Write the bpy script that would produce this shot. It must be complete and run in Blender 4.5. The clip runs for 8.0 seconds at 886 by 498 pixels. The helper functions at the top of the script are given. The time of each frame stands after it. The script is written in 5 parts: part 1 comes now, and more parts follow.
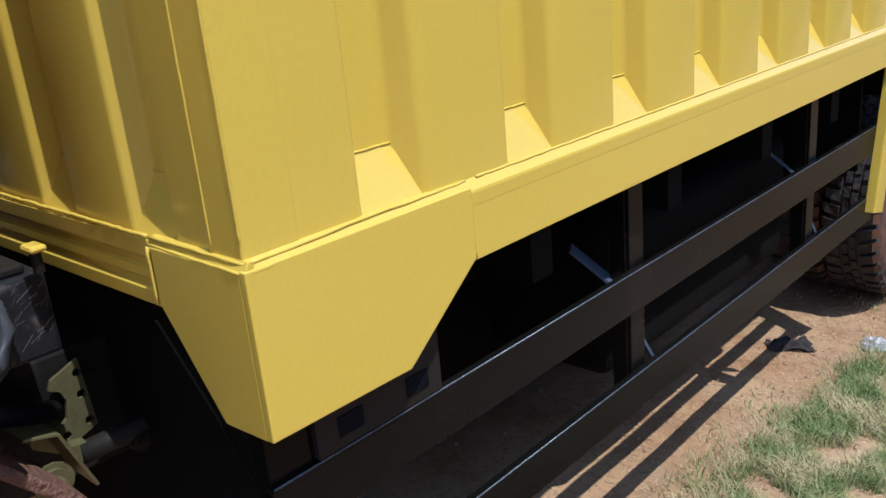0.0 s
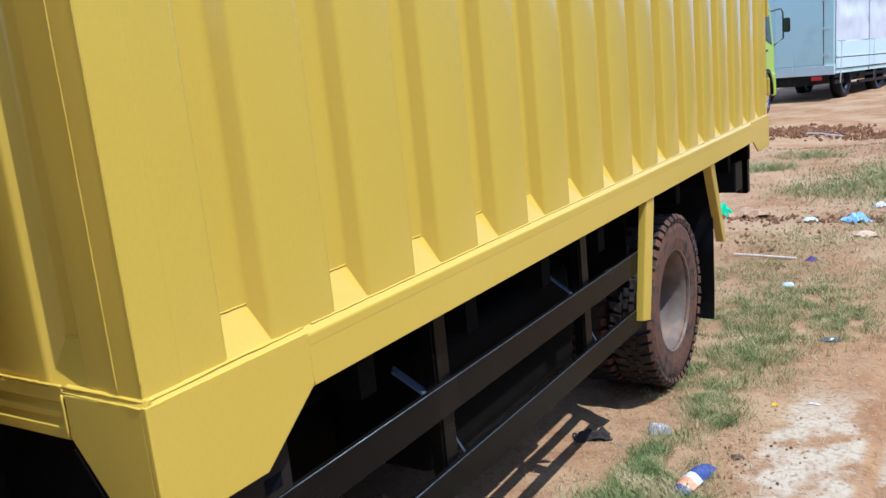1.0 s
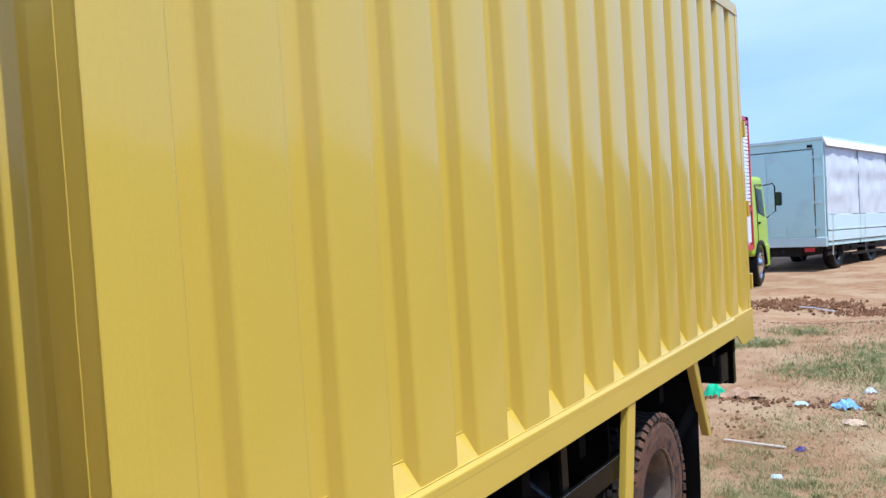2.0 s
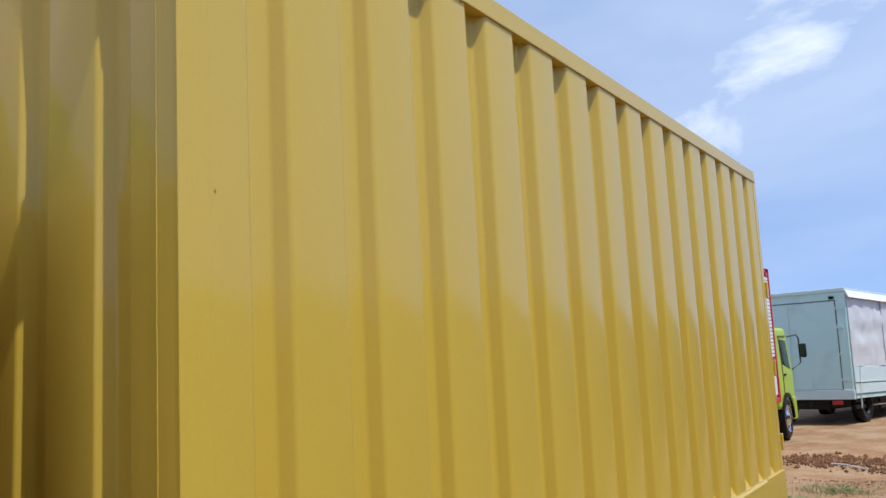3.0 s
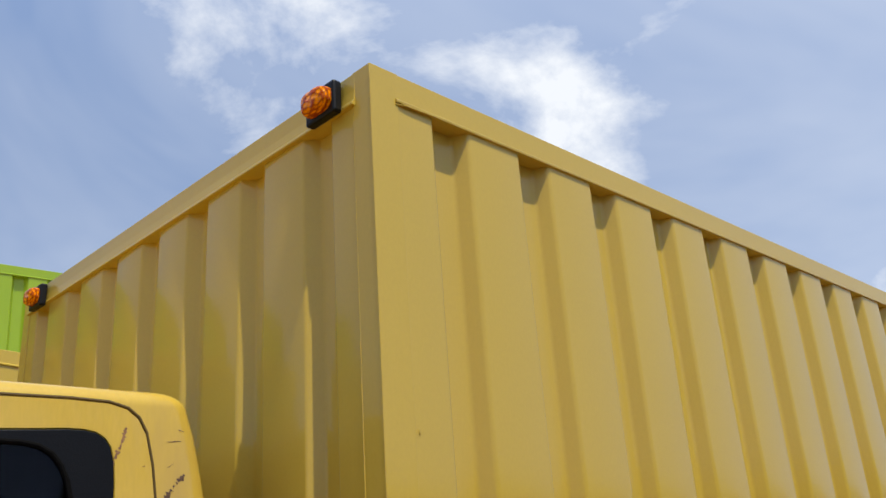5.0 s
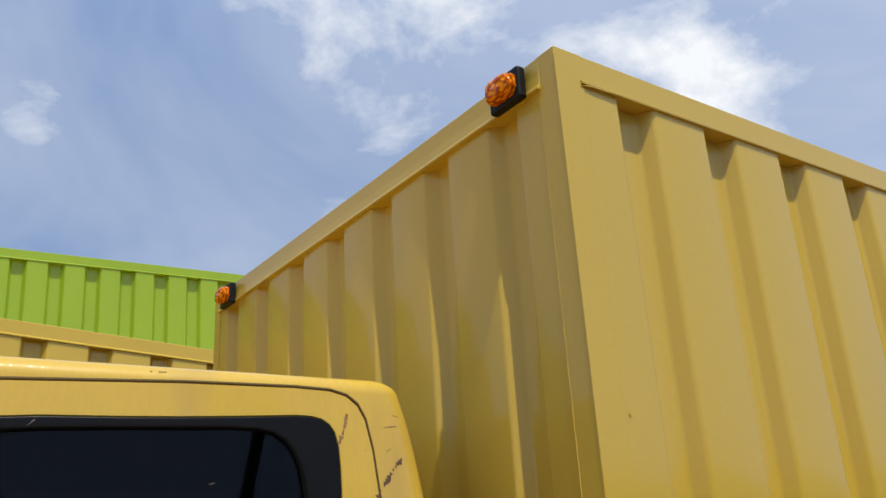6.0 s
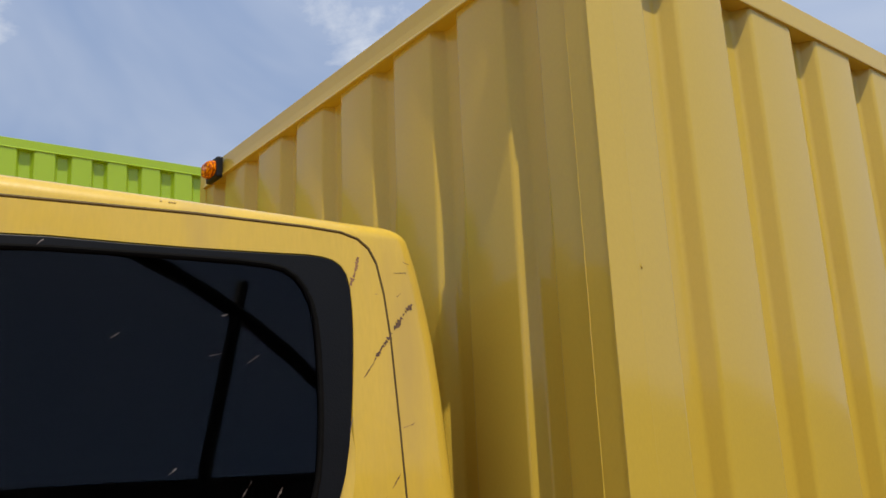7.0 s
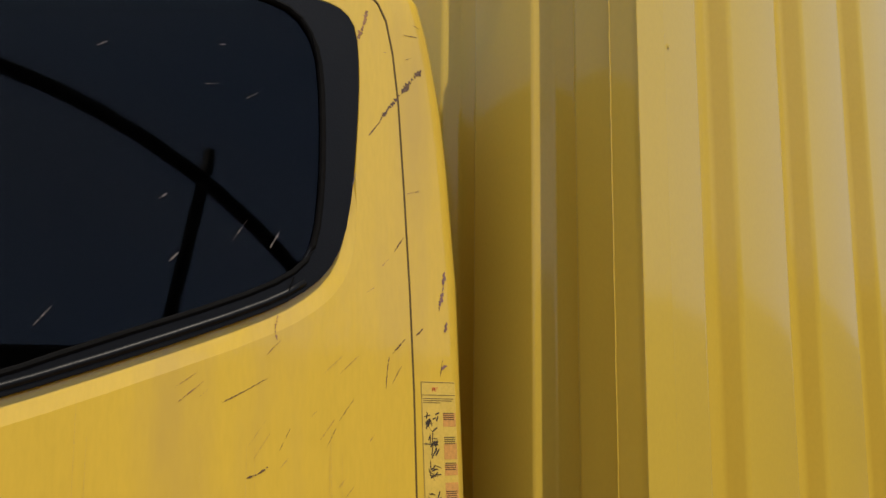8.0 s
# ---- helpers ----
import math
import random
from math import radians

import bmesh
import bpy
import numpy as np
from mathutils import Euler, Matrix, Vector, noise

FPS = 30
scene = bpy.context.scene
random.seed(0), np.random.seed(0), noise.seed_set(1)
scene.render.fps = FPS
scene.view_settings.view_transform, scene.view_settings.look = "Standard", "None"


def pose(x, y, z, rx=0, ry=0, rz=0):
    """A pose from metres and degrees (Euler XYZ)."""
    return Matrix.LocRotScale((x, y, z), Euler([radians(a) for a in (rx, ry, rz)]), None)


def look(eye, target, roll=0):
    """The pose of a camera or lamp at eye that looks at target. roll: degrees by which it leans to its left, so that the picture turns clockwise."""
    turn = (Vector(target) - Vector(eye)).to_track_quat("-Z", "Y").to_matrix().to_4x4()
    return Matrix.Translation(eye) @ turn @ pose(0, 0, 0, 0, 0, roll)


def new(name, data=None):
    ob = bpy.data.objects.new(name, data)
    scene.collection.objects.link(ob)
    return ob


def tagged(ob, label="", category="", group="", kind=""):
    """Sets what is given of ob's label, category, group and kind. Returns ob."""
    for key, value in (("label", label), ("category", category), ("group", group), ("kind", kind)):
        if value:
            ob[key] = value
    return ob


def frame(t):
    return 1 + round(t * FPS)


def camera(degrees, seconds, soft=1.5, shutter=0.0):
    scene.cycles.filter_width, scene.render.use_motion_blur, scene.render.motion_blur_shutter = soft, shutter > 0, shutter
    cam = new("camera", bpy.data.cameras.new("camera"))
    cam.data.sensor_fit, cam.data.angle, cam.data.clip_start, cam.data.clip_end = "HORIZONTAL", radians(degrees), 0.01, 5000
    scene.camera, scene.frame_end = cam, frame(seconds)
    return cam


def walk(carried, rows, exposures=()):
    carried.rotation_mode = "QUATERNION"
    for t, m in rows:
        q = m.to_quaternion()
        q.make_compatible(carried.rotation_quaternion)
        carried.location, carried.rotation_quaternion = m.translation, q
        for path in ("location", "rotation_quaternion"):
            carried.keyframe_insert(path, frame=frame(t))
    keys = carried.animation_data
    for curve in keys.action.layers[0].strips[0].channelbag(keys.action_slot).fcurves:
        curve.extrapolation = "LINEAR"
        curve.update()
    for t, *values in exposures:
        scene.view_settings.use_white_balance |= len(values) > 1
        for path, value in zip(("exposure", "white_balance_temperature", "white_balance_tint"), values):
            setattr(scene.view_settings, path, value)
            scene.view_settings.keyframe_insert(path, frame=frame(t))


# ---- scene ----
cam = camera(54.9, 8.0)
PATH = [
    (0, (0.79, -0.499, 1.584), (-0.525, 0.866, 0.946), -5.4),
    (0.5, (0.937, -0.72, 1.671), (-0.164, 0.834, 1.061), -5.7),
    (0.8, (1.003, -0.773, 1.71), (-0.041, 0.857, 1.208), -6.0),
    (1, (1.096, -0.803, 1.743), (0.039, 0.845, 1.334), -5.8),
    (1.4, (1.185, -0.836, 1.841), (0.129, 0.843, 1.585), -3.7),
    (1.5, (1.206, -0.846, 1.849), (0.133, 0.828, 1.628), -4.2),
    (1.7, (1.217, -0.855, 1.904), (0.15, 0.829, 1.745), -3.9),
    (2.8, (1.206, -1.005, 2.018), (0.148, 0.683, 2.203), -3.2),
    (3, (1.233, -1.034, 2.044), (0.163, 0.635, 2.31), -2.9),
    (3.5, (1.26, -1.057, 2.121), (0.142, 0.551, 2.526), -2.6),
    (3.8, (1.26, -1.054, 2.146), (0.111, 0.499, 2.663), -3.4),
    (4, (1.234, -1.037, 2.181), (0.063, 0.484, 2.744), -4.0),
    (4.2, (1.196, -1.031, 2.167), (0.033, 0.473, 2.788), -5.7),
    (5.3, (1.216, -1.063, 2.154), (-0.173, 0.197, 2.848), -3.1),
    (5.5, (1.189, -1.088, 2.156), (-0.248, 0.119, 2.848), -3.1),
    (6, (1.133, -1.143, 2.152), (-0.39, -0.045, 2.842), -3.4),
    (6.5, (1.085, -1.165, 2.132), (-0.466, -0.086, 2.787), -2.5),
    (7, (1.018, -1.178, 2.034), (-0.51, 0.009, 2.539), -2.3),
    (7.5, (0.946, -1.196, 1.947), (-0.574, 0.05, 2.314), -0.4),
    (8, (0.839, -1.149, 1.791), (-0.662, 0.132, 2.114), 0.7),
]
walk(cam, [(t, look(eye, target, roll)) for t, eye, target, roll in PATH], [(0, 0.57, 5400, 10), (1.7, 0.59, 5400, 10), (3.0, 0.10, 6100, 10), (4.0, 0.0, 6550, 10), (6.5, 0.0, 7000, 10), (8.0, 0.05, 7300, 10)])

# ---- light ----
SUN = Vector((0.44, -0.05, 1.0)).normalized()
world = bpy.data.worlds.new("sky")
scene.world = world
world.use_nodes = True
wt = world.node_tree
wt.nodes.clear()


def wnode(kind, **values):
    n = wt.nodes.new(kind)
    for key, value in values.items():
        n.inputs[key].default_value = value
    return n


sky = wt.nodes.new("ShaderNodeTexSky")
sky.sky_type, sky.sun_disc = "NISHITA", False
sky.sun_elevation, sky.sun_rotation = math.asin(SUN.z), math.atan2(SUN.x, SUN.y)
sky.air_density, sky.dust_density, sky.ozone_density = 1.0, 0.3, 2.5
wcoord = wt.nodes.new("ShaderNodeTexCoord")
# a clear tropical sky stays blue down to the horizon
lift = wt.nodes.new("ShaderNodeVectorMath")
lift.operation = "ADD"
lift.inputs[1].default_value = (0.0, 0.0, 0.34)
wt.links.new(wcoord.outputs["Generated"], lift.inputs[0])
wt.links.new(lift.outputs["Vector"], sky.inputs["Vector"])
wmap = wt.nodes.new("ShaderNodeMapping")
wmap.inputs["Scale"].default_value = (1.0, 1.0, 1.9)
wmap.inputs["Location"].default_value = (0.35, 0.2, 0.0)
wt.links.new(wcoord.outputs["Generated"], wmap.inputs["Vector"])
cloud = wnode("ShaderNodeTexNoise", Scale=3.4, Detail=10.0, Roughness=0.58, Distortion=0.25)
wisp = wnode("ShaderNodeTexNoise", Scale=1.1, Detail=5.0, Roughness=0.6, Distortion=0.9)
for n in (cloud, wisp):
    wt.links.new(wmap.outputs["Vector"], n.inputs["Vector"])
puffs = wt.nodes.new("ShaderNodeValToRGB")
puffs.color_ramp.elements[0].position, puffs.color_ramp.elements[1].position = 0.57, 0.80
veil = wt.nodes.new("ShaderNodeValToRGB")
veil.color_ramp.elements[0].position, veil.color_ramp.elements[1].position = 0.35, 0.75
veil.color_ramp.elements[0].color, veil.color_ramp.elements[1].color = (0.17, 0.17, 0.17, 1), (0.52, 0.52, 0.52, 1)
wt.links.new(wisp.outputs["Fac"], veil.inputs["Fac"])
cover = wt.nodes.new("ShaderNodeMath")
cover.operation = "MAXIMUM"
# where the cumulus gathers: directions, how wide and how thick
gather = None
for d, near, thick in (((-0.73, 0.36, 0.575), 0.985, 0.23), ((-0.70, 0.45, 0.54), 0.990, 0.10), ((-0.45, 0.71, 0.54), 0.982, 0.19), ((-0.25, 0.91, 0.322), 0.9965, 0.12), ((-0.878, 0.119, 0.464), 1.0047, 0.355), ((-0.86, 0.20, 0.47), 0.990, -0.14), ((-0.13, 0.93, 0.345), 0.997, 0.12), ((0.87, 0.38, 0.33), 0.985, 0.09), ((-0.88, 0.22, 0.42), 0.975, -0.10), ((-0.30, 0.85, 0.45), 0.985, -0.12)):
    dot = wt.nodes.new("ShaderNodeVectorMath")
    dot.operation = "DOT_PRODUCT"
    dot.inputs[1].default_value = Vector(d).normalized()
    wt.links.new(wcoord.outputs["Generated"], dot.inputs[0])
    ease = wnode("ShaderNodeMapRange")
    ease.interpolation_type = "SMOOTHSTEP"
    ease.inputs["From Min"].default_value, ease.inputs["From Max"].default_value, ease.inputs["To Max"].default_value = near - 0.6 * (1 - near) - 0.01, 1.0, thick
    wt.links.new(dot.outputs["Value"], ease.inputs["Value"])
    if gather is None:
        gather = ease.outputs["Result"]
    else:
        plus = wt.nodes.new("ShaderNodeMath")
        plus.operation = "ADD"
        wt.links.new(gather, plus.inputs[0])
        wt.links.new(ease.outputs["Result"], plus.inputs[1])
        gather = plus.outputs[0]
piled = wt.nodes.new("ShaderNodeMath")
piled.operation = "ADD"
wt.links.new(cloud.outputs["Fac"], piled.inputs[0])
wt.links.new(gather, piled.inputs[1])
wt.links.new(piled.outputs[0], puffs.inputs["Fac"])
wt.links.new(puffs.outputs["Color"], cover.inputs[0])
wt.links.new(veil.outputs["Color"], cover.inputs[1])
skymix = wt.nodes.new("ShaderNodeMixRGB")
skymix.inputs["Color2"].default_value = (6.0, 6.4, 7.0, 1)
wt.links.new(cover.outputs[0], skymix.inputs["Fac"])
deep = wt.nodes.new("ShaderNodeMixRGB")
deep.blend_type = "MULTIPLY"
deep.inputs["Fac"].default_value, deep.inputs["Color2"].default_value = 1.0, (0.86, 1.11, 1.29, 1)
wt.links.new(sky.outputs["Color"], deep.inputs["Color1"])
wt.links.new(deep.outputs["Color"], skymix.inputs["Color1"])
back = wnode("ShaderNodeBackground", Strength=0.15)
wt.links.new(skymix.outputs["Color"], back.inputs["Color"])
wout = wt.nodes.new("ShaderNodeOutputWorld")
wt.links.new(back.outputs["Background"], wout.inputs["Surface"])

sun = new("sun", bpy.data.lights.new("sun", "SUN"))
sun.data.energy, sun.data.angle, sun.data.color = 3.9, radians(0.5), (1.0, 0.95, 0.86)
sun.matrix_world = look(SUN * 40, (0, 0, 0))

# ---- materials ----


def material(name, colour, rough=0.5, metal=0.0, vary=0.12, scale=6.0, fine=90.0, bump=0.15, stain=None, amount=0.0, coat=0.0, stretch=(1, 1, 1), bump_scale=1.0, spec=0.5, coat_rough=0.12, coat_ior=1.5, wave=0.0):
    """A surface with large stains, fine grain and a little relief. stain: the colour of its dirt; amount: how much of it shows."""
    m = bpy.data.materials.new(name)
    m.use_nodes = True
    t = m.node_tree
    p = t.nodes["Principled BSDF"]
    p.inputs["Metallic"].default_value = metal
    p.inputs["Specular IOR Level"].default_value = spec
    p.inputs["Coat Weight"].default_value, p.inputs["Coat Roughness"].default_value, p.inputs["Coat IOR"].default_value = coat, coat_rough, coat_ior
    c = t.nodes.new("ShaderNodeTexCoord")
    mp = t.nodes.new("ShaderNodeMapping")
    mp.inputs["Scale"].default_value = stretch
    t.links.new(c.outputs["Object"], mp.inputs["Vector"])
    noises = []
    for s, d in ((scale, 5.0), (fine, 3.0)):
        n = t.nodes.new("ShaderNodeTexNoise")
        n.inputs["Scale"].default_value, n.inputs["Detail"].default_value = s, d
        t.links.new(mp.outputs["Vector"], n.inputs["Vector"])
        noises.append(n)
    big, small = noises
    add = t.nodes.new("ShaderNodeMath")
    add.operation = "ADD"
    t.links.new(big.outputs["Fac"], add.inputs[0])
    t.links.new(small.outputs["Fac"], add.inputs[1])
    tone = t.nodes.new("ShaderNodeMapRange")
    tone.inputs["From Min"].default_value, tone.inputs["From Max"].default_value = 0.6, 1.4
    tone.inputs["To Min"].default_value, tone.inputs["To Max"].default_value = 1 - vary, 1 + vary
    t.links.new(add.outputs[0], tone.inputs["Value"])
    mul = t.nodes.new("ShaderNodeVectorMath")
    mul.operation = "SCALE"
    mul.inputs[0].default_value = colour
    t.links.new(tone.outputs["Result"], mul.inputs["Scale"])
    out = mul.outputs["Vector"]
    if stain:
        ramp = t.nodes.new("ShaderNodeMapRange")
        ramp.inputs["From Min"].default_value, ramp.inputs["From Max"].default_value = 0.62 - 0.3 * amount, 0.8 - 0.3 * amount
        t.links.new(big.outputs["Fac"], ramp.inputs["Value"])
        mix = t.nodes.new("ShaderNodeMixRGB")
        mix.inputs["Color2"].default_value = (*stain, 1)
        t.links.new(ramp.outputs["Result"], mix.inputs["Fac"])
        t.links.new(out, mix.inputs["Color1"])
        out = mix.outputs["Color"]
    t.links.new(out, p.inputs["Base Color"])
    rr = t.nodes.new("ShaderNodeMapRange")
    rr.inputs["To Min"].default_value, rr.inputs["To Max"].default_value = max(0.02, rough - 0.08), min(1.0, rough + 0.08)
    t.links.new(big.outputs["Fac"], rr.inputs["Value"])
    t.links.new(rr.outputs["Result"], p.inputs["Roughness"])
    if bump:
        b = t.nodes.new("ShaderNodeBump")
        b.inputs["Strength"].default_value, b.inputs["Distance"].default_value = bump, 0.002 * bump_scale
        t.links.new(small.outputs["Fac"], b.inputs["Height"])
        t.links.new(b.outputs["Normal"], p.inputs["Normal"])
        if wave:
            # slight unevenness of the sheet
            w = t.nodes.new("ShaderNodeBump")
            w.inputs["Strength"].default_value, w.inputs["Distance"].default_value = 1.0, wave
            t.links.new(big.outputs["Fac"], w.inputs["Height"])
            t.links.new(w.outputs["Normal"], b.inputs["Normal"])
            t.links.new(w.outputs["Normal"], p.inputs["Coat Normal"])
    return m


YELLOW = material("yellow_paint", (0.585, 0.402, 0.053), 0.45, coat=0.72, wave=0.004, coat_rough=0.12, vary=0.035, scale=1.6, fine=150, bump=0.05, stretch=(1, 1, 0.6), spec=0.15)
CABPAINT = material("cab_paint", (0.635, 0.418, 0.050), 0.42, coat=0.8, coat_rough=0.09, wave=0.004, spec=0.2, vary=0.06, scale=7.0, fine=160, bump=0.03, stain=(0.54, 0.355, 0.065), amount=0.34, stretch=(1, 1, 0.22))
WELD = material("weld_paint", (0.74, 0.52, 0.11), 0.35, vary=0.1, scale=30, fine=200, bump=0.5)
GREEN = material("green_paint", (0.265, 0.40, 0.018), 0.3, vary=0.06, scale=1.5, fine=200, bump=0.05)
LIME = material("lime_paint", (0.40, 0.55, 0.03), 0.3, vary=0.06, scale=2, fine=80, bump=0.05)
# almost no colour or gloss: puts deep shade into underbody parts; also seals and cable
NEARBLACK = material("near_black", (0.004, 0.0037, 0.0035), 0.85, vary=0.4, scale=8, fine=90, bump=0.3, spec=0.08)
BLACK = material("black_steel_paint", (0.005, 0.0045, 0.004), 0.25, vary=0.3, scale=5, fine=150, bump=0.1, stain=(0.012, 0.009, 0.007), amount=0.1, spec=0.07)
DUSTY = material("dusty_steel", (0.012, 0.011, 0.010), 0.5, vary=0.4, scale=9, fine=120, bump=0.4, stain=(0.04, 0.032, 0.024), amount=0.2, spec=0.15)
PRIMER = material("bare_steel", (0.016, 0.013, 0.011), 0.6, vary=0.2, scale=8, fine=120, bump=0.2, spec=0.15)
ZINC = material("olive_zinc", (0.17, 0.155, 0.072), 0.38, metal=0.5, vary=0.2, scale=14, fine=120, bump=0.2, stain=(0.12, 0.09, 0.05), amount=0.35)
TYRE = material("muddy_rubber", (0.118, 0.050, 0.025), 0.9, vary=0.4, scale=13, fine=60, bump=1.0, stain=(0.028, 0.019, 0.015), amount=0.50, bump_scale=2)
# tread rubber with little mud, darkened for the shade below the body
TREAD = material("shaded_tread_rubber", (0.022, 0.017, 0.015), 0.7, vary=0.35, scale=14, fine=70, bump=0.8, stain=(0.10, 0.054, 0.036), amount=0.08, bump_scale=2)
MUDRIM = material("dusty_rim", (0.125, 0.094, 0.073), 0.75, vary=0.15, scale=7, fine=80, bump=0.4, stain=(0.22, 0.145, 0.10), amount=0.4)
RUBBER = material("black_rubber", (0.008, 0.008, 0.009), 0.45, vary=0.2, scale=12, fine=200, bump=0.2, spec=0.2)
TRIM = material("black_trim", (0.006, 0.0062, 0.007), 0.40, vary=0.15, scale=10, fine=300, bump=0.2, spec=0.14)
SEAM = material("dark_gap", (0.10, 0.060, 0.010), 0.8, vary=0.2, bump=0.0)
LINING = material("dark_cab_lining", (0.046, 0.043, 0.042), 0.9, vary=0.3, bump=0.2)
BARE = material("scraped_primer", (0.27, 0.135, 0.055), 0.7, vary=0.5, scale=60, fine=300, bump=0.6)
FAINT = material("faint_scrape", (0.44, 0.275, 0.055), 0.6, vary=0.3, scale=50, fine=300, bump=0.2)
STREAK = material("dull_rain_streak", (0.55, 0.355, 0.055), 0.6, vary=0.1, scale=50, fine=300, bump=0.0)
CHIP = material("chipped_yellow", (0.52, 0.36, 0.15), 0.7, vary=0.4, scale=60, fine=300, bump=0.5)
RUSTY = material("dark_scrape", (0.115, 0.060, 0.030), 0.7, vary=0.4, scale=60, fine=300, bump=0.5)
PURPLE = material("purple_scuff", (0.20, 0.105, 0.09), 0.6, vary=0.4, scale=60, fine=300, bump=0.3)
PALESCR = material("pale_glass_scratch", (0.16, 0.125, 0.11), 0.6, vary=0.4, scale=60, fine=200, bump=0.2)
CREAM = material("sticker_film", (0.60, 0.41, 0.075), 0.4, vary=0.12, scale=30, fine=200, bump=0.1)
ORANGE = material("sticker_orange", (0.55, 0.27, 0.065), 0.45, vary=0.25, scale=40, fine=200, bump=0.1)
INK = material("sticker_ink", (0.05, 0.035, 0.02), 0.6, vary=0.4, bump=0.0)
REDINK = material("red_ink", (0.55, 0.06, 0.03), 0.5, vary=0.1, bump=0.0)
RED = material("red_paint", (0.50, 0.02, 0.03), 0.4, vary=0.1, bump=0.1)
WHITE = material("white_paint", (0.78, 0.78, 0.76), 0.45, vary=0.05, scale=3, fine=60, bump=0.1)
AQUA = material("pale_aqua_paint", (0.54, 0.74, 0.71), 0.45, vary=0.05, scale=1.2, fine=50, bump=0.1, stain=(0.47, 0.62, 0.60), amount=0.3)
PALEAQUA = material("light_aqua_paint", (0.58, 0.70, 0.70), 0.5, vary=0.05, scale=2, fine=60, bump=0.1)
TARP = material("grey_white_tarp", (0.62, 0.62, 0.62), 0.5, vary=0.08, scale=2, fine=40, bump=0.4, bump_scale=4)
CHROME = material("chrome_rim", (0.75, 0.76, 0.78), 0.22, metal=1.0, vary=0.05, bump=0.0)
FARGLASS = material("dark_window_glass", (0.02, 0.035, 0.035), 0.06, vary=0.1, bump=0.0)
SILVER = material("steel_fitting", (0.45, 0.47, 0.48), 0.4, metal=0.7, vary=0.1, bump=0.1)
SCUFFED = material("scuffed_black_plastic", (0.014, 0.014, 0.016), 0.42, vary=0.4, scale=25, fine=160, bump=0.4, stain=(0.10, 0.085, 0.075), amount=0.08, spec=0.2)
DUSTYSCUFF = material("dusty_scuff", (0.11, 0.09, 0.075), 0.7, vary=0.4, scale=40, fine=200, bump=0.2)
GREYPIPE = material("grey_plastic", (0.045, 0.047, 0.052), 0.45, vary=0.2, scale=15, fine=120, bump=0.2)
DUSTYPART = material("dusty_grey_steel", (0.014, 0.012, 0.010), 0.6, vary=0.4, scale=14, fine=120, bump=0.4, stain=(0.05, 0.03, 0.022), amount=0.3, spec=0.2)
EDGEGLINT = material("edge_glint_steel", (0.075, 0.085, 0.10), 0.35, metal=0.4, vary=0.6, scale=30, fine=200, bump=0.2)
BLUEMARK = material("worn_blue_mark", (0.0045, 0.0055, 0.0085), 0.7, vary=0.4, scale=40, bump=0.2, spec=0.05)
REDMUD = material("caked_red_mud", (0.15, 0.080, 0.055), 0.95, vary=0.4, scale=14, fine=90, bump=1.0, spec=0.1, bump_scale=4, stain=(0.10, 0.06, 0.045), amount=0.3)
BLUEGREY = material("blue_grey_primer", (0.07, 0.09, 0.13), 0.4, vary=0.15, scale=20, bump=0.2)

PANE = bpy.data.materials.new("tinted_glass")
PANE.use_nodes = True
pn = PANE.node_tree
pp = pn.nodes["Principled BSDF"]
pp.inputs["Base Color"].default_value = (0.10, 0.10, 0.115, 1)
pp.inputs["Roughness"].default_value, pp.inputs["IOR"].default_value, pp.inputs["Transmission Weight"].default_value = 0.015, 1.24, 1.0

AMBER = bpy.data.materials.new("amber_plastic")
AMBER.use_nodes = True
ap = AMBER.node_tree.nodes["Principled BSDF"]
an = AMBER.node_tree.nodes.new("ShaderNodeTexVoronoi")
an.inputs["Scale"].default_value = 5
ar = AMBER.node_tree.nodes.new("ShaderNodeValToRGB")
ar.color_ramp.elements[0].color, ar.color_ramp.elements[1].color = (1.0, 0.31, 0.0, 1), (0.42, 0.06, 0.0, 1)
ar.color_ramp.elements[0].position, ar.color_ramp.elements[1].position = 0.30, 0.62
AMBER.node_tree.links.new(an.outputs["Distance"], ar.inputs["Fac"])
AMBER.node_tree.links.new(ar.outputs["Color"], ap.inputs["Base Color"])
ap.inputs["Roughness"].default_value, ap.inputs["IOR"].default_value, ap.inputs["Specular IOR Level"].default_value = 0.08, 1.45, 0.22
ap.inputs["Transmission Weight"].default_value, ap.inputs["Coat Weight"].default_value, ap.inputs["Coat Roughness"].default_value = 0.0, 0.0, 0.03
ap.inputs["Subsurface Weight"].default_value, ap.inputs["Subsurface Radius"].default_value, ap.inputs["Subsurface Scale"].default_value = 0.0, (1.0, 0.30, 0.02), 0.012
ab = AMBER.node_tree.nodes.new("ShaderNodeBump")
ab.inputs["Strength"].default_value, ab.inputs["Distance"].default_value = 0.5, 0.006
AMBER.node_tree.links.new(an.outputs["Distance"], ab.inputs["Height"])
AMBER.node_tree.links.new(ab.outputs["Normal"], ap.inputs["Normal"])

# ---- mesh helpers ----


def mesh_of(name, bm, mat, smooth=False):
    bmesh.ops.recalc_face_normals(bm, faces=bm.faces)
    me = bpy.data.meshes.new(name)
    bm.to_mesh(me)
    bm.free()
    me.materials.append(mat)
    if smooth:
        me.shade_smooth()
    return me


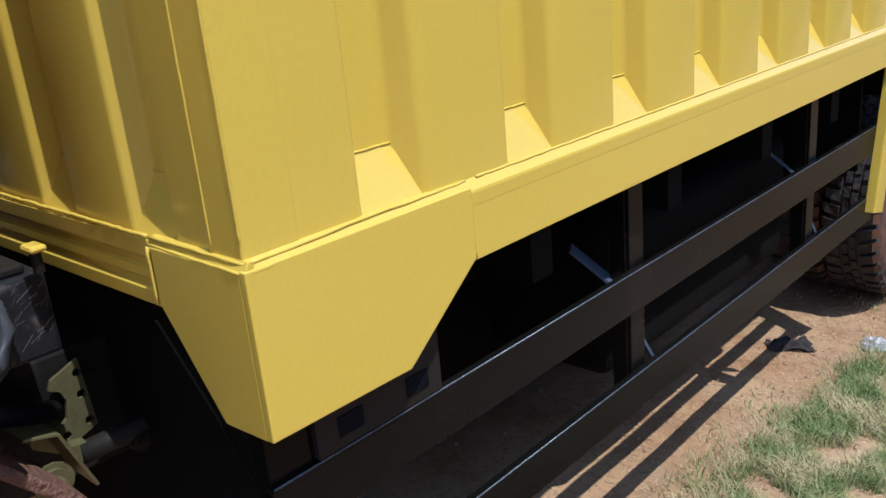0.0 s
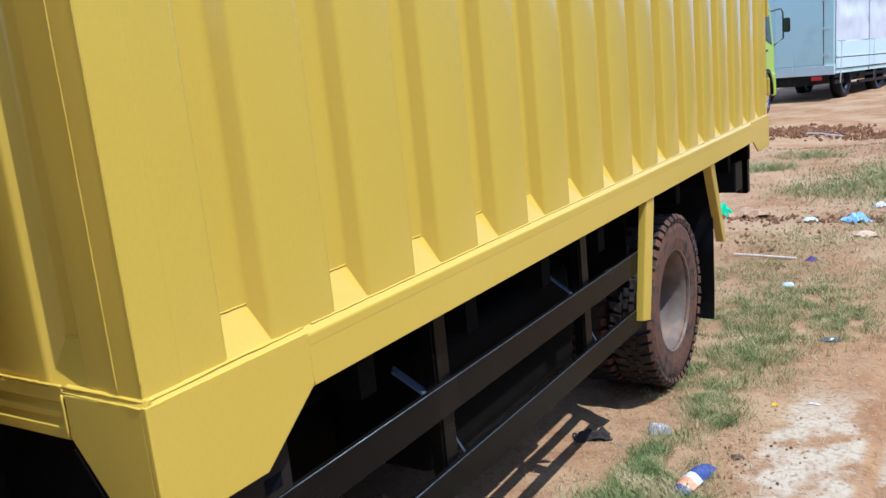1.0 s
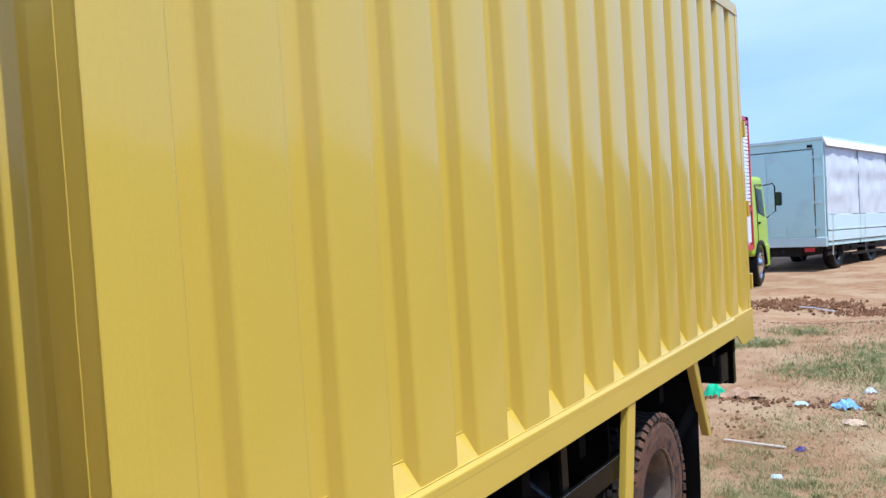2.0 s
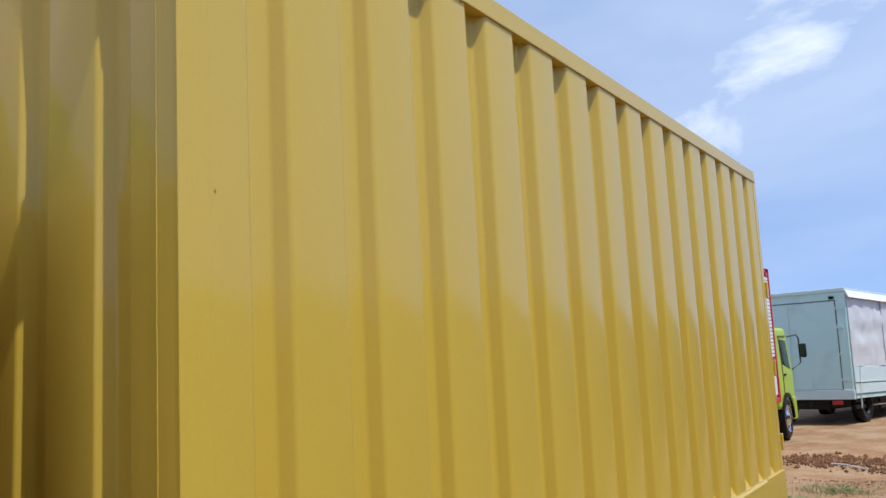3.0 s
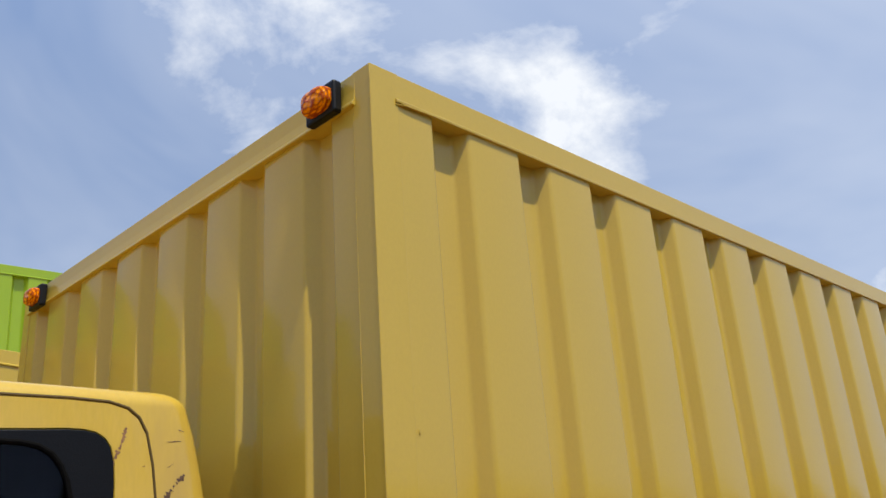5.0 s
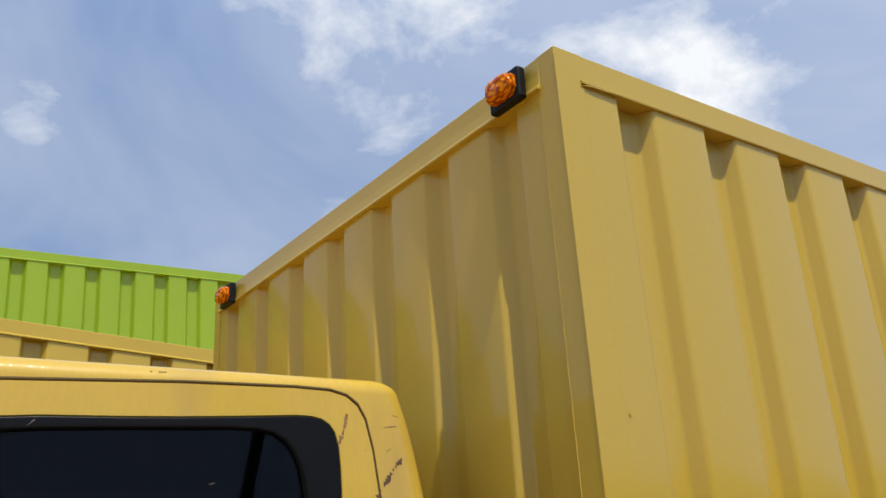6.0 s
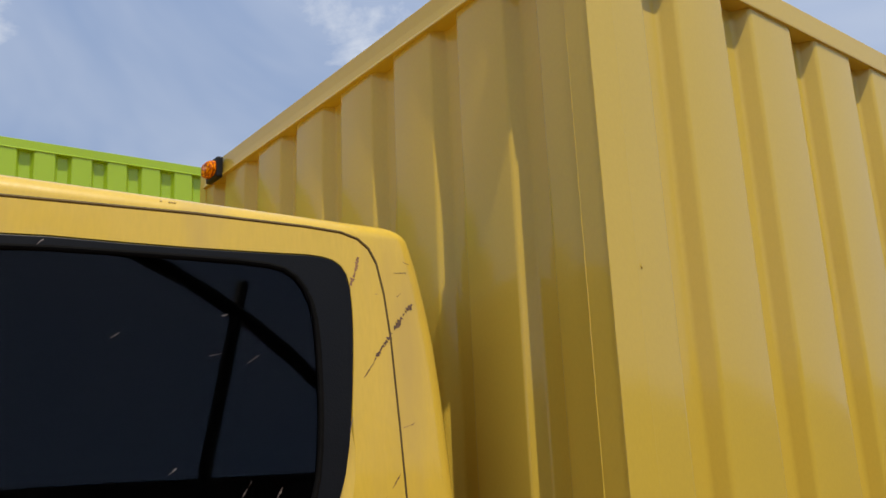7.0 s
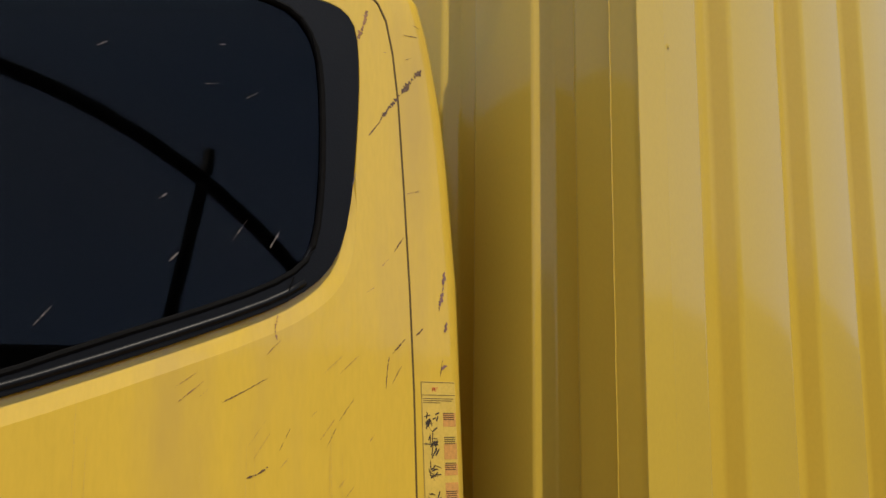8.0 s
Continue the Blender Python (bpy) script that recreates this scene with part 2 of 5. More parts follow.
def part(name, bm, mat, parent=None, label="", smooth=False, bevel=0.0, segments=2):
    ob = new(name, mesh_of(name, bm, mat, smooth))
    if parent is not None:
        ob.parent = parent
    if bevel:
        b = ob.modifiers.new("edge", "BEVEL")
        b.width, b.segments, b.limit_method, b.angle_limit = bevel, segments, "ANGLE", radians(40)
    return tagged(ob, label)


def box(bm, x0, x1, y0, y1, z0, z1):
    v = [bm.verts.new((x, y, z)) for x in (x0, x1) for y in (y0, y1) for z in (z0, z1)]
    for f in ((0, 1, 3, 2), (4, 6, 7, 5), (0, 4, 5, 1), (2, 3, 7, 6), (0, 2, 6, 4), (1, 5, 7, 3)):
        bm.faces.new([v[i] for i in f])
    return v


def boxes(*sizes):
    bm = bmesh.new()
    for s in sizes:
        box(bm, *s)
    return bm


def prism(bm, loop, place, a, b):
    """A solid from a closed outline of (u, v) points; place(u, v, w) gives the point at depth w, which runs from a to b."""
    lo = [bm.verts.new(place(u, v, a)) for u, v in loop]
    hi = [bm.verts.new(place(u, v, b)) for u, v in loop]
    bm.faces.new(lo[::-1])
    bm.faces.new(hi)
    for i in range(len(loop)):
        j = (i + 1) % len(loop)
        bm.faces.new((lo[i], lo[j], hi[j], hi[i]))
    return bm


def bar(bm, p, q, w, h, up=(0, 0, 1)):
    """A square bar from p to q, w wide and h high."""
    p, q = Vector(p), Vector(q)
    along = (q - p).normalized()
    side = along.cross(Vector(up)).normalized()
    top = side.cross(along)
    c = [(side * (w / 2) * s + top * (h / 2) * t) for s, t in ((-1, -1), (1, -1), (1, 1), (-1, 1))]
    a, b = [bm.verts.new(p + o) for o in c], [bm.verts.new(q + o) for o in c]
    bm.faces.new(a[::-1])
    bm.faces.new(b)
    for i in range(4):
        bm.faces.new((a[i], a[(i + 1) % 4], b[(i + 1) % 4], b[i]))
    return bm


def tube(bm, points, radius, sides=8, taper=1.0):
    """A round tube along points."""
    pts = [Vector(p) for p in points]
    rings = []
    for i, p in enumerate(pts):
        d = (pts[min(i + 1, len(pts) - 1)] - pts[max(i - 1, 0)]).normalized()
        ref = Vector((0, 0, 1)) if abs(d.z) < 0.9 else Vector((1, 0, 0))
        u = d.cross(ref).normalized()
        w = u.cross(d)
        r = radius * (1 + (taper - 1) * i / max(1, len(pts) - 1))
        rings.append([bm.verts.new(p + (u * math.cos(k * math.tau / sides) + w * math.sin(k * math.tau / sides)) * r) for k in range(sides)])
    for a, b in zip(rings, rings[1:]):
        for k in range(sides):
            bm.faces.new((a[k], a[(k + 1) % sides], b[(k + 1) % sides], b[k]))
    bm.faces.new(rings[0][::-1])
    bm.faces.new(rings[-1])
    return bm


def lathe(bm, profile, steps=48, closed=True):
    """Turns (radius, x) points about the x axis."""
    rings = [[bm.verts.new((x, r * math.cos(k * math.tau / steps), r * math.sin(k * math.tau / steps))) for k in range(steps)] for r, x in profile]
    pairs = list(zip(rings, rings[1:])) + ([(rings[-1], rings[0])] if closed else [])
    for a, b in pairs:
        for k in range(steps):
            bm.faces.new((a[k], a[(k + 1) % steps], b[(k + 1) % steps], b[k]))
    return bm


def empty(name, m=None):
    ob = new(name)
    if m is not None:
        ob.matrix_world = m
    return ob


# ---- ground ----
# the yard lies a little higher than the truck's own zero; it and all that stands on it share one plan
LEVEL, PLAN = 0.22, 0.878
YARD = Matrix.Translation((0.10, -0.073, LEVEL)) @ Matrix.Scale(PLAN, 4)


def on_yard(ob):
    """Sets a thing down in the yard's plan."""
    ob.matrix_world = YARD @ ob.matrix_basis
    return ob



def ground_height(x, y):
    n = 0.022 * noise.noise((x * 0.9, y * 0.9, 0.0)) + 0.012 * noise.noise((x * 3.3, y * 3.3, 4.0)) + 0.006 * noise.noise((x * 11, y * 11, 9.0))
    far = max(0.0, (abs(x) + abs(y) - 20) / 60)
    hole = -0.10 * math.exp(-(((x + 1.0) / 1.1) ** 2 + ((y - 14.3) / 0.9) ** 2)) + 0.07 * math.exp(-(((x + 0.2) / 1.3) ** 2 + ((y - 13.2) / 0.5) ** 2))
    rut = -0.03 * math.exp(-(((x - 0.83 - 0.02 * math.sin(y)) / 0.05) ** 2)) if 2 < y < 7 else 0.0
    return n * (1 if far <= 0 else max(0.2, 1 - far)) - 0.012 + hole + rut


def spread(lo, hi, step, reach):
    """Coordinates that are even between lo and hi and then widen to the horizon."""
    xs, d = list(np.arange(lo, hi, step)), step
    while xs[-1] < reach:
        d *= 1.28
        xs.append(xs[-1] + d)
    d = step
    while xs[0] > -reach:
        d *= 1.28
        xs.insert(0, xs[0] - d)
    return xs


gx, gy = spread(-1.6, 2.2, 0.035, 2500), spread(-1.2, 10.0, 0.045, 2500)
verts = [(x, y, ground_height(x, y)) for y in gy for x in gx]
nx = len(gx)
faces = [(j * nx + i, j * nx + i + 1, (j + 1) * nx + i + 1, (j + 1) * nx + i) for j in range(len(gy) - 1) for i in range(nx - 1)]
gm = bpy.data.meshes.new("ground")
gm.from_pydata(verts, [], faces)
gm.shade_smooth()
ground = tagged(on_yard(new("ground", gm)), "dry reddish-brown earth yard with pale trodden patches", "ground", kind="structure")

SOIL = bpy.data.materials.new("dry_soil")
SOIL.use_nodes = True
st = SOIL.node_tree
sp = st.nodes["Principled BSDF"]
sp.inputs["Roughness"].default_value, sp.inputs["Specular IOR Level"].default_value = 0.95, 0.15
sc = st.nodes.new("ShaderNodeTexCoord")


def snoise(scale, detail=6.0, rough=0.6):
    n = st.nodes.new("ShaderNodeTexNoise")
    n.inputs["Scale"].default_value, n.inputs["Detail"].default_value, n.inputs["Roughness"].default_value = scale, detail, rough
    st.links.new(sc.outputs["Object"], n.inputs["Vector"])
    return n


def sramp(n, lo, hi):
    r = st.nodes.new("ShaderNodeMapRange")
    r.inputs["From Min"].default_value, r.inputs["From Max"].default_value = lo, hi
    st.links.new(n, r.inputs["Value"])
    return r.outputs["Result"]


def smix(f, a, b):
    m = st.nodes.new("ShaderNodeMixRGB")
    st.links.new(f, m.inputs["Fac"])
    for key, v in (("Color1", a), ("Color2", b)):
        if isinstance(v, tuple):
            m.inputs[key].default_value = (*v, 1)
        else:
            st.links.new(v, m.inputs[key])
    return m.outputs["Color"]


def smath(op, a, b):
    m = st.nodes.new("ShaderNodeMath")
    m.operation = op
    for k, v in enumerate((a, b)):
        if isinstance(v, (int, float)):
            m.inputs[k].default_value = v
        else:
            st.links.new(v, m.inputs[k])
    return m.outputs[0]


patch, mid, grain, speck = snoise(0.9), snoise(4.5), snoise(38, 8), snoise(120, 3)
soil = smix(sramp(mid.outputs["Fac"], 0.35, 0.65), (0.235, 0.118, 0.056), (0.35, 0.205, 0.104))
soil = smix(sramp(patch.outputs["Fac"], 0.42, 0.62), soil, (0.38, 0.255, 0.145))
# the pale, chalky trodden strip
sepx = st.nodes.new("ShaderNodeSeparateXYZ")
st.links.new(sc.outputs["Object"], sepx.inputs["Vector"])
wob = smath("MULTIPLY", smath("SUBTRACT", mid.outputs["Fac"], 0.5), 0.9)
strip = smath("MULTIPLY", sramp(smath("ADD", sepx.outputs["X"], smath("MULTIPLY", wob, 0.6)), 0.34, 0.44), sramp(smath("ABSOLUTE", smath("ADD", sepx.outputs["X"], -0.80), 0.0), 0.02, 0.06))
strip = smath("MULTIPLY", strip, sramp(smath("ADD", sepx.outputs["X"], wob), 1.25, 1.0))
near_end = sramp(smath("ADD", sepx.outputs["Y"], wob), 1.1, 1.5)
ends = sramp(smath("ADD", sepx.outputs["Y"], smath("MULTIPLY", wob, 1.2)), 3.65, 3.2)
chalk = smath("MULTIPLY", smath("MULTIPLY", smath("MULTIPLY", strip, near_end), ends), sramp(mid.outputs["Fac"], 0.40, 0.53))
soil = smix(chalk, soil, (0.45, 0.375, 0.28))
soil = smix(sramp(speck.outputs["Fac"], 0.62, 0.74), soil, (0.50, 0.40, 0.30))
soil = smix(sramp(grain.outputs["Fac"], 0.60, 0.40), soil, smix(sramp(grain.outputs["Fac"], 0.5, 0.2), soil, (0.15, 0.085, 0.05)))
st.links.new(soil, sp.inputs["Base Color"])
sb = st.nodes.new("ShaderNodeBump")
sb.inputs["Strength"].default_value, sb.inputs["Distance"].default_value = 0.6, 0.015
st.links.new(smath("ADD", grain.outputs["Fac"], smath("MULTIPLY", speck.outputs["Fac"], 0.4)), sb.inputs["Height"])
st.links.new(sb.outputs["Normal"], sp.inputs["Normal"])
gm.materials.append(SOIL)

# ---- the yellow box truck ----
LENGTH, WIDTH, BOTTOM, TOP = 4.70, 2.00, 1.168, 3.187
PITCH, OPEN, FLOOR, DEPTH = 0.300, 0.117, 0.074, 0.040


def corrugated(bm, place, marks, span, z0, z1, opening=OPEN, floor=FLOOR, depth=DEPTH):
    """A corrugated wall. place(u, d, z): a point u along the wall and d behind its face; marks: where each groove begins."""
    edge = (opening - floor) / 2
    line = [(0.0, 0.0)]
    for u in marks:
        line += [(u, 0.0), (u + edge, depth), (u + edge + floor, depth), (u + opening, 0.0)]
    line.append((span, 0.0))
    lo, hi = [bm.verts.new(place(u, d, z0)) for u, d in line], [bm.verts.new(place(u, d, z1)) for u, d in line]
    for i in range(len(line) - 1):
        bm.faces.new((lo[i], lo[i + 1], hi[i + 1], hi[i]))
    return bm


def weld(points, r, seed, step=0.012):
    """A lumpy painted weld bead along points."""
    rnd = random.Random(seed)
    bm, fine = bmesh.new(), []
    for p, q in zip(points, points[1:]):
        p, q = Vector(p), Vector(q)
        n = max(2, int((q - p).length / step))
        fine += [p.lerp(q, k / n) + Vector([rnd.uniform(-1, 1) * r * 0.25 for _ in range(3)]) for k in range(n)]
    fine.append(Vector(points[-1]))
    tube(bm, fine, r, 6)
    for v in bm.verts:
        v.co += v.co.normalized() * rnd.uniform(-0.15, 0.15) * r
    return bm


def groove_caps(truck, paint, place, marks, z0, cap, opening=OPEN, floor=FLOOR, depth=DEPTH, beads=False):
    """The sloped plates that close the feet of the grooves."""
    edge = (opening - floor) / 2
    for u in marks:
        prof = [(u, 0.0, z0), (u + opening, 0.0, z0), (u + edge + floor + 0.001, depth - 0.0005, z0 + cap), (u + edge - 0.001, depth - 0.0005, z0 + cap)]
        bm = bmesh.new()
        hi, lo = [bm.verts.new(place(*p)) for p in prof], [bm.verts.new(place(p[0], p[1] + 0.004, p[2] - 0.004)) for p in prof]
        bm.faces.new(hi)
        bm.faces.new(lo[::-1])
        for i in range(4):
            bm.faces.new((hi[i], hi[(i + 1) % 4], lo[(i + 1) % 4], lo[i]))
        part("groove_cap", bm, paint, truck)
        if beads:
            a, b, c, d = [place(p[0], p[1] - 0.0012, p[2]) for p in prof]
            part("weld_bead", weld([d, c], 0.0019, int(u * 1000), 0.009), paint, truck, smooth=True)
            part("weld_bead", weld([a, b], 0.0022, int(u * 1000) + 7, 0.013), paint, truck, smooth=True)


def along(loop, place, a, b):
    return prism(bmesh.new(), loop, place, a, b)


def cargo_box(truck, paint, length, width, bottom, top, pitch, first, count, fmarks, detail=True):
    """The corrugated steel body: walls, roof, rails. Its front left-hand upright edge stands at x 0, y 0 and it runs to +y and -x."""
    rail = bottom + 0.110
    marks = [first + pitch * k for k in range(count)]
    part("side_wall", corrugated(bmesh.new(), lambda u, d, z: (-d, u, z), marks, length, rail, top - 0.04), paint, truck, smooth=True, bevel=0.009, segments=4)
    groove_caps(truck, paint, lambda u, d, z: (-d, u, z), marks, rail, 0.082, beads=detail)
    part("front_wall", corrugated(bmesh.new(), lambda u, d, z: (-u, d, z), fmarks, width, rail, top - 0.04, opening=0.108, floor=0.054, depth=0.034), paint, truck, smooth=True, bevel=0.006, segments=3)
    groove_caps(truck, paint, lambda u, d, z: (-u, d, z), fmarks, rail, 0.085, opening=0.108, floor=0.054, depth=0.034, beads=detail)
    part("far_side_wall", corrugated(bmesh.new(), lambda u, d, z: (-width + d, u, z), marks, length, rail, top - 0.04), paint, truck)
    part("rear_wall", boxes((-width + 0.05, -0.05, length - 0.03, length, rail, top - 0.04)), paint, truck, bevel=0.004)
    part("box_roof", boxes((-width + 0.03, -0.03, 0.03, length - 0.03, top - 0.03, top - 0.006)), paint, truck, bevel=0.004)
    part("box_floor", boxes((-width + 0.06, -0.06, 0.06, length - 0.06, bottom + 0.02, bottom + 0.08)), NEARBLACK, truck)
    # top rails: an angle with a turned lip along its lower edge
    r = top - 0.074
    part("top_rail", along([(-0.045, r), (0.0065, r), (0.0075, r + 0.006), (0.0018, r + 0.011), (0.0018, top - 0.002), (-0.0005, top), (-0.045, top)], lambda u, v, w: (u, w, v), 0.068, length), paint, truck, bevel=0.0008)
    part("top_rail", boxes((-width - 0.009, -width + 0.045, 0.0, length, r, top)), paint, truck, bevel=0.004)
    part("front_top_rail", along([(0.045, r - 0.008), (-0.0125, r - 0.008), (-0.0130, r - 0.003), (-0.0060, r + 0.006), (-0.0040, r + 0.030), (-0.0032, top - 0.002), (-0.001, top), (0.045, top)], lambda u, v, w: (w, u, v), -width + 0.05, -0.05), paint, truck, bevel=0.001)
    part("rear_top_rail", boxes((-width + 0.045, -0.045, length - 0.045, length + 0.012, r, top)), paint, truck, bevel=0.004)
    # folded corner posts
    for x0, x1, s in ((-0.058, 0.0, 1), (-width, -width + 0.058, -1)):
        bm = bmesh.new()
        inner = -0.0 if s > 0 else -width
        prism(bm, [(x0, -0.003), (x1, -0.003), (x1 + (0.0016 if s > 0 else 0), 0.0), (x1 + (0.0016 if s > 0 else 0), 0.078), (x1 - (0.004 if s > 0 else 0.0), 0.078), (x0, 0.004)], lambda u, v, w: (u, v, w), rail, top + 0.0008)
        part("corner_post", bm, paint, truck, bevel=0.0015)
    part("corner_post", boxes((-0.06, 0.004, length - 0.06, length + 0.004, rail, top - 0.02)), paint, truck, bevel=0.004)
    part("corner_post", boxes((-width, -width + 0.06, length - 0.06, length + 0.004, rail, top - 0.02)), paint, truck, bevel=0.004)
    # bottom rails with pressed ridges
    part("bottom_rail", along([(-0.05, bottom), (0.0122, bottom), (0.0118, bottom + 0.080), (0.0122, bottom + 0.083), (0.0125, rail - 0.010), (0.0115, rail - 0.006), (0.0, rail + 0.009), (-0.05, rail + 0.009)], lambda u, v, w: (u, w, v), 0.376, length), paint, truck, bevel=0.0015)
    part("bottom_rail", boxes((-width - 0.010, -width + 0.05, 0.0, length, bottom, rail)), paint, truck, bevel=0.003)
    f = bottom + 0.024
    part("front_bottom_rail", along([(0.05, f), (-0.010, f), (-0.010, f + 0.020), (-0.006, f + 0.024), (-0.006, f + 0.034), (-0.009, f + 0.037), (-0.009, f + 0.050), (-0.006, f + 0.054), (-0.006, rail - 0.022), (-0.010, rail - 0.018), (-0.010, rail + 0.006), (0.05, rail + 0.006)], lambda u, v, w: (w, u, v), -width, -0.198), paint, truck, bevel=0.0015)


truck = tagged(empty("box_truck"), "mustard-yellow box truck with corrugated body and scratched cab", "truck")
FRONT = [0.141 + 0.271 * k for k in range(7)]
cargo_box(truck, YELLOW, LENGTH, WIDTH, BOTTOM, TOP, PITCH, 0.182, 15, FRONT)

# cut-away corner skirt, folded round the front edge
bm = prism(bmesh.new(), [(-0.012, 1.278), (0.376, 1.278), (0.376, 1.172), (0.224, 1.058), (-0.012, 1.061)], lambda u, v, w: (w, u, v), 0.002, 0.014)
prism(bm, [(0.002, 1.276), (-0.192, 1.276), (-0.194, 1.197), (-0.086, 1.056), (0.002, 1.060)], lambda u, v, w: (u, w, v), -0.012, 0.0)
part("corner_skirt", bm, YELLOW, truck, bevel=0.002)
part("skirt_ledge", along([(0.0138, 1.2680), (0.0128, 1.2740), (0.008, 1.2810), (0.0020, 1.2880), (-0.004, 1.2890), (-0.004, 1.2680)], lambda u, v, w: (u, w, v), -0.002, 0.376), YELLOW, truck, bevel=0.0015)
part("skirt_ledge", along([(-0.0118, 1.2680), (-0.0108, 1.2740), (-0.007, 1.2810), (-0.0034, 1.2880), (0.004, 1.2890), (0.004, 1.2680)], lambda u, v, w: (w, u, v), -0.198, 0.012), YELLOW, truck, bevel=0.0015)
bm = prism(bmesh.new(), [(4.24, 1.182), (4.40, 1.093), (4.70, 1.093), (4.70, 1.282), (4.24, 1.282)], lambda u, v, w: (w, u, v), 0.004, 0.0126)
part("rear_skirt", bm, YELLOW, truck, bevel=0.002)


part("weld_seam", weld([(0.010, 0.10, 1.276), (0.0125, 0.0, 1.274), (0.002, -0.0105, 1.274), (-0.20, -0.0085, 1.277)], 0.0024, 3, 0.017), YELLOW, truck, smooth=True)
part("weld_seam", weld([(-0.20, -0.008, 1.288), (-0.70, -0.006, 1.290), (-1.2, -0.006, 1.290)], 0.0030, 21), YELLOW, truck, smooth=True)
part("weld_seam", weld([(0.0012, -0.0028, 1.31), (0.0012, -0.0028, 3.17)], 0.0014, 22, 0.005), YELLOW, truck, smooth=True)
part("weld_seam", weld([(0.0030, 0.376, 1.2865), (0.0045, 0.20, 1.2870), (0.0055, 0.06, 1.2850), (0.006, -0.004, 1.2830), (-0.03, -0.006, 1.2850), (-0.198, -0.006, 1.2870)], 0.0026, 31, 0.021), YELLOW, truck, smooth=True)
part("weld_seam", weld([(0.012, 0.376, 1.276), (0.013, 0.376, 1.172)], 0.0020, 32, 0.008), YELLOW, truck, smooth=True)
part("weld_seam", weld([(0.001, 0.40, 1.286), (0.001, 4.68, 1.286)], 0.0025, 5), YELLOW, truck, smooth=True)
part("weld_seam", weld([(-0.199, -0.011, 1.275), (-0.201, -0.011, 1.196)], 0.003, 6), YELLOW, truck, smooth=True)
part("weld_seam", weld([(-0.0585, -0.0028, 1.285), (-0.0585, -0.0028, 2.35), (-0.0585, -0.0012, 3.09)], 0.0018, 7, 0.02), YELLOW, truck, smooth=True)
part("weld_seam", weld([(0.002, 0.068, 3.109), (0.006, 0.10, 3.112), (0.008, 0.185, 3.113)], 0.0020, 9), YELLOW, truck, smooth=True)


drip = bmesh.new()
bmesh.ops.create_uvsphere(drip, u_segments=10, v_segments=8, radius=1.0)
for v in drip.verts:
    v.co = Vector((0.0016 + v.co.x * 0.0009, 0.088 + v.co.y * (0.0022 - 0.0008 * v.co.z), 2.398 + v.co.z * 0.005))
part("paint_drip", drip, YELLOW, truck, smooth=True)


def marker_lamp(x0, x1, z0, z1):
    base = part("marker_lamp", boxes((x0, x1, -0.034, -0.0095, z0, z1)), RUBBER, truck, "amber marker lamp on a black rubber base", bevel=0.006)
    # a long moulded lens: squared-off outline, domed face with fine cross ribs
    bm, rows = bmesh.new(), []
    for i in range(15):
        ring, f = [], i / 14
        grow, out = math.cos(f * math.pi / 2) ** 0.45, math.sin(f * math.pi / 2) ** 0.8
        for k in range(32):
            a = k * math.tau / 32
            c, d = math.cos(a), math.sin(a)
            u, v = abs(c) ** 0.62 * (1 if c > 0 else -1), abs(d) ** 0.62 * (1 if d > 0 else -1)
            rib = 0.0009 * math.sin(u * grow * 26)
            ring.append(bm.verts.new(((x0 + x1) / 2 + u * grow * (x1 - x0) * 0.43, -0.033 - 0.030 * out - rib * f, (z0 + z1) / 2 + v * grow * (z1 - z0) * 0.37)))
        rows.append(ring)
    for p, q in zip(rows, rows[1:]):
        for k in range(32):
            bm.faces.new((p[k], p[(k + 1) % 32], q[(k + 1) % 32], q[k]))
    bm.faces.new(rows[-1])
    part("lens", bm, AMBER, base, smooth=True)


marker_lamp(-0.192, -0.086, 3.100, 3.180)
marker_lamp(-1.872, -1.767, 3.096, 3.176)


# the black side guard
def channel(y0, y1, z0, z1):
    return along([(-0.044, z0), (-0.028, z0), (-0.028, z1), (-0.044, z1), (-0.044, z1 - 0.004), (-0.033, z1 - 0.004), (-0.033, z0 + 0.004), (-0.044, z0 + 0.004)], lambda u, v, w: (u, w, v), y0, y1)


part("guard_rail", channel(0.0, 2.375, 0.886, 0.972), BLACK, truck, bevel=0.002)
part("guard_rail", channel(0.0, 2.375, 0.662, 0.746), BLACK, truck, bevel=0.002)
# thin lighter strips stand in for the sun's glint on the rails' upper edges
for z in (0.971, 0.745):
    part("rail_glint", tube(bmesh.new(), [(-0.0285, 0.004, z), (-0.0285, 2.373, z)], 0.0016, 6), EDGEGLINT, truck, "painted glint along the rail's top edge", smooth=True)
part("guard_post", boxes((-0.070, -0.036, 0.004, 0.076, 0.60, 1.16)), BLACK, truck, bevel=0.003)
for y in (0.895, 1.84):
    part("guard_post", boxes((-0.086, -0.045, y, y + 0.055, 0.668, 1.17), (-0.086, -0.051, y - 0.006, y, 0.668, 1.17)), BLACK, truck, bevel=0.002)
    part("brace", bar(bmesh.new(), (-0.150, y - 0.050, 1.015), (-0.080, y - 0.008, 0.940), 0.045, 0.006), BLUEGREY, truck, "pale blue-grey painted brace")
    part("gusset", bar(bmesh.new(), (-0.075, y + 0.075, 0.80), (-0.060, y + 0.100, 0.742), 0.030, 0.006), BLUEGREY, truck)
part("guard_plate", boxes((-0.036, -0.026, 0.078, 0.318, 0.976, 1.10)), PRIMER, truck, "dull bare-steel plate with blue marks")
for y in (0.115, 0.245):
    part("blue_mark", boxes((-0.0255, -0.0245, y, y + 0.045, 0.992, 1.022)), BLUEMARK, truck)

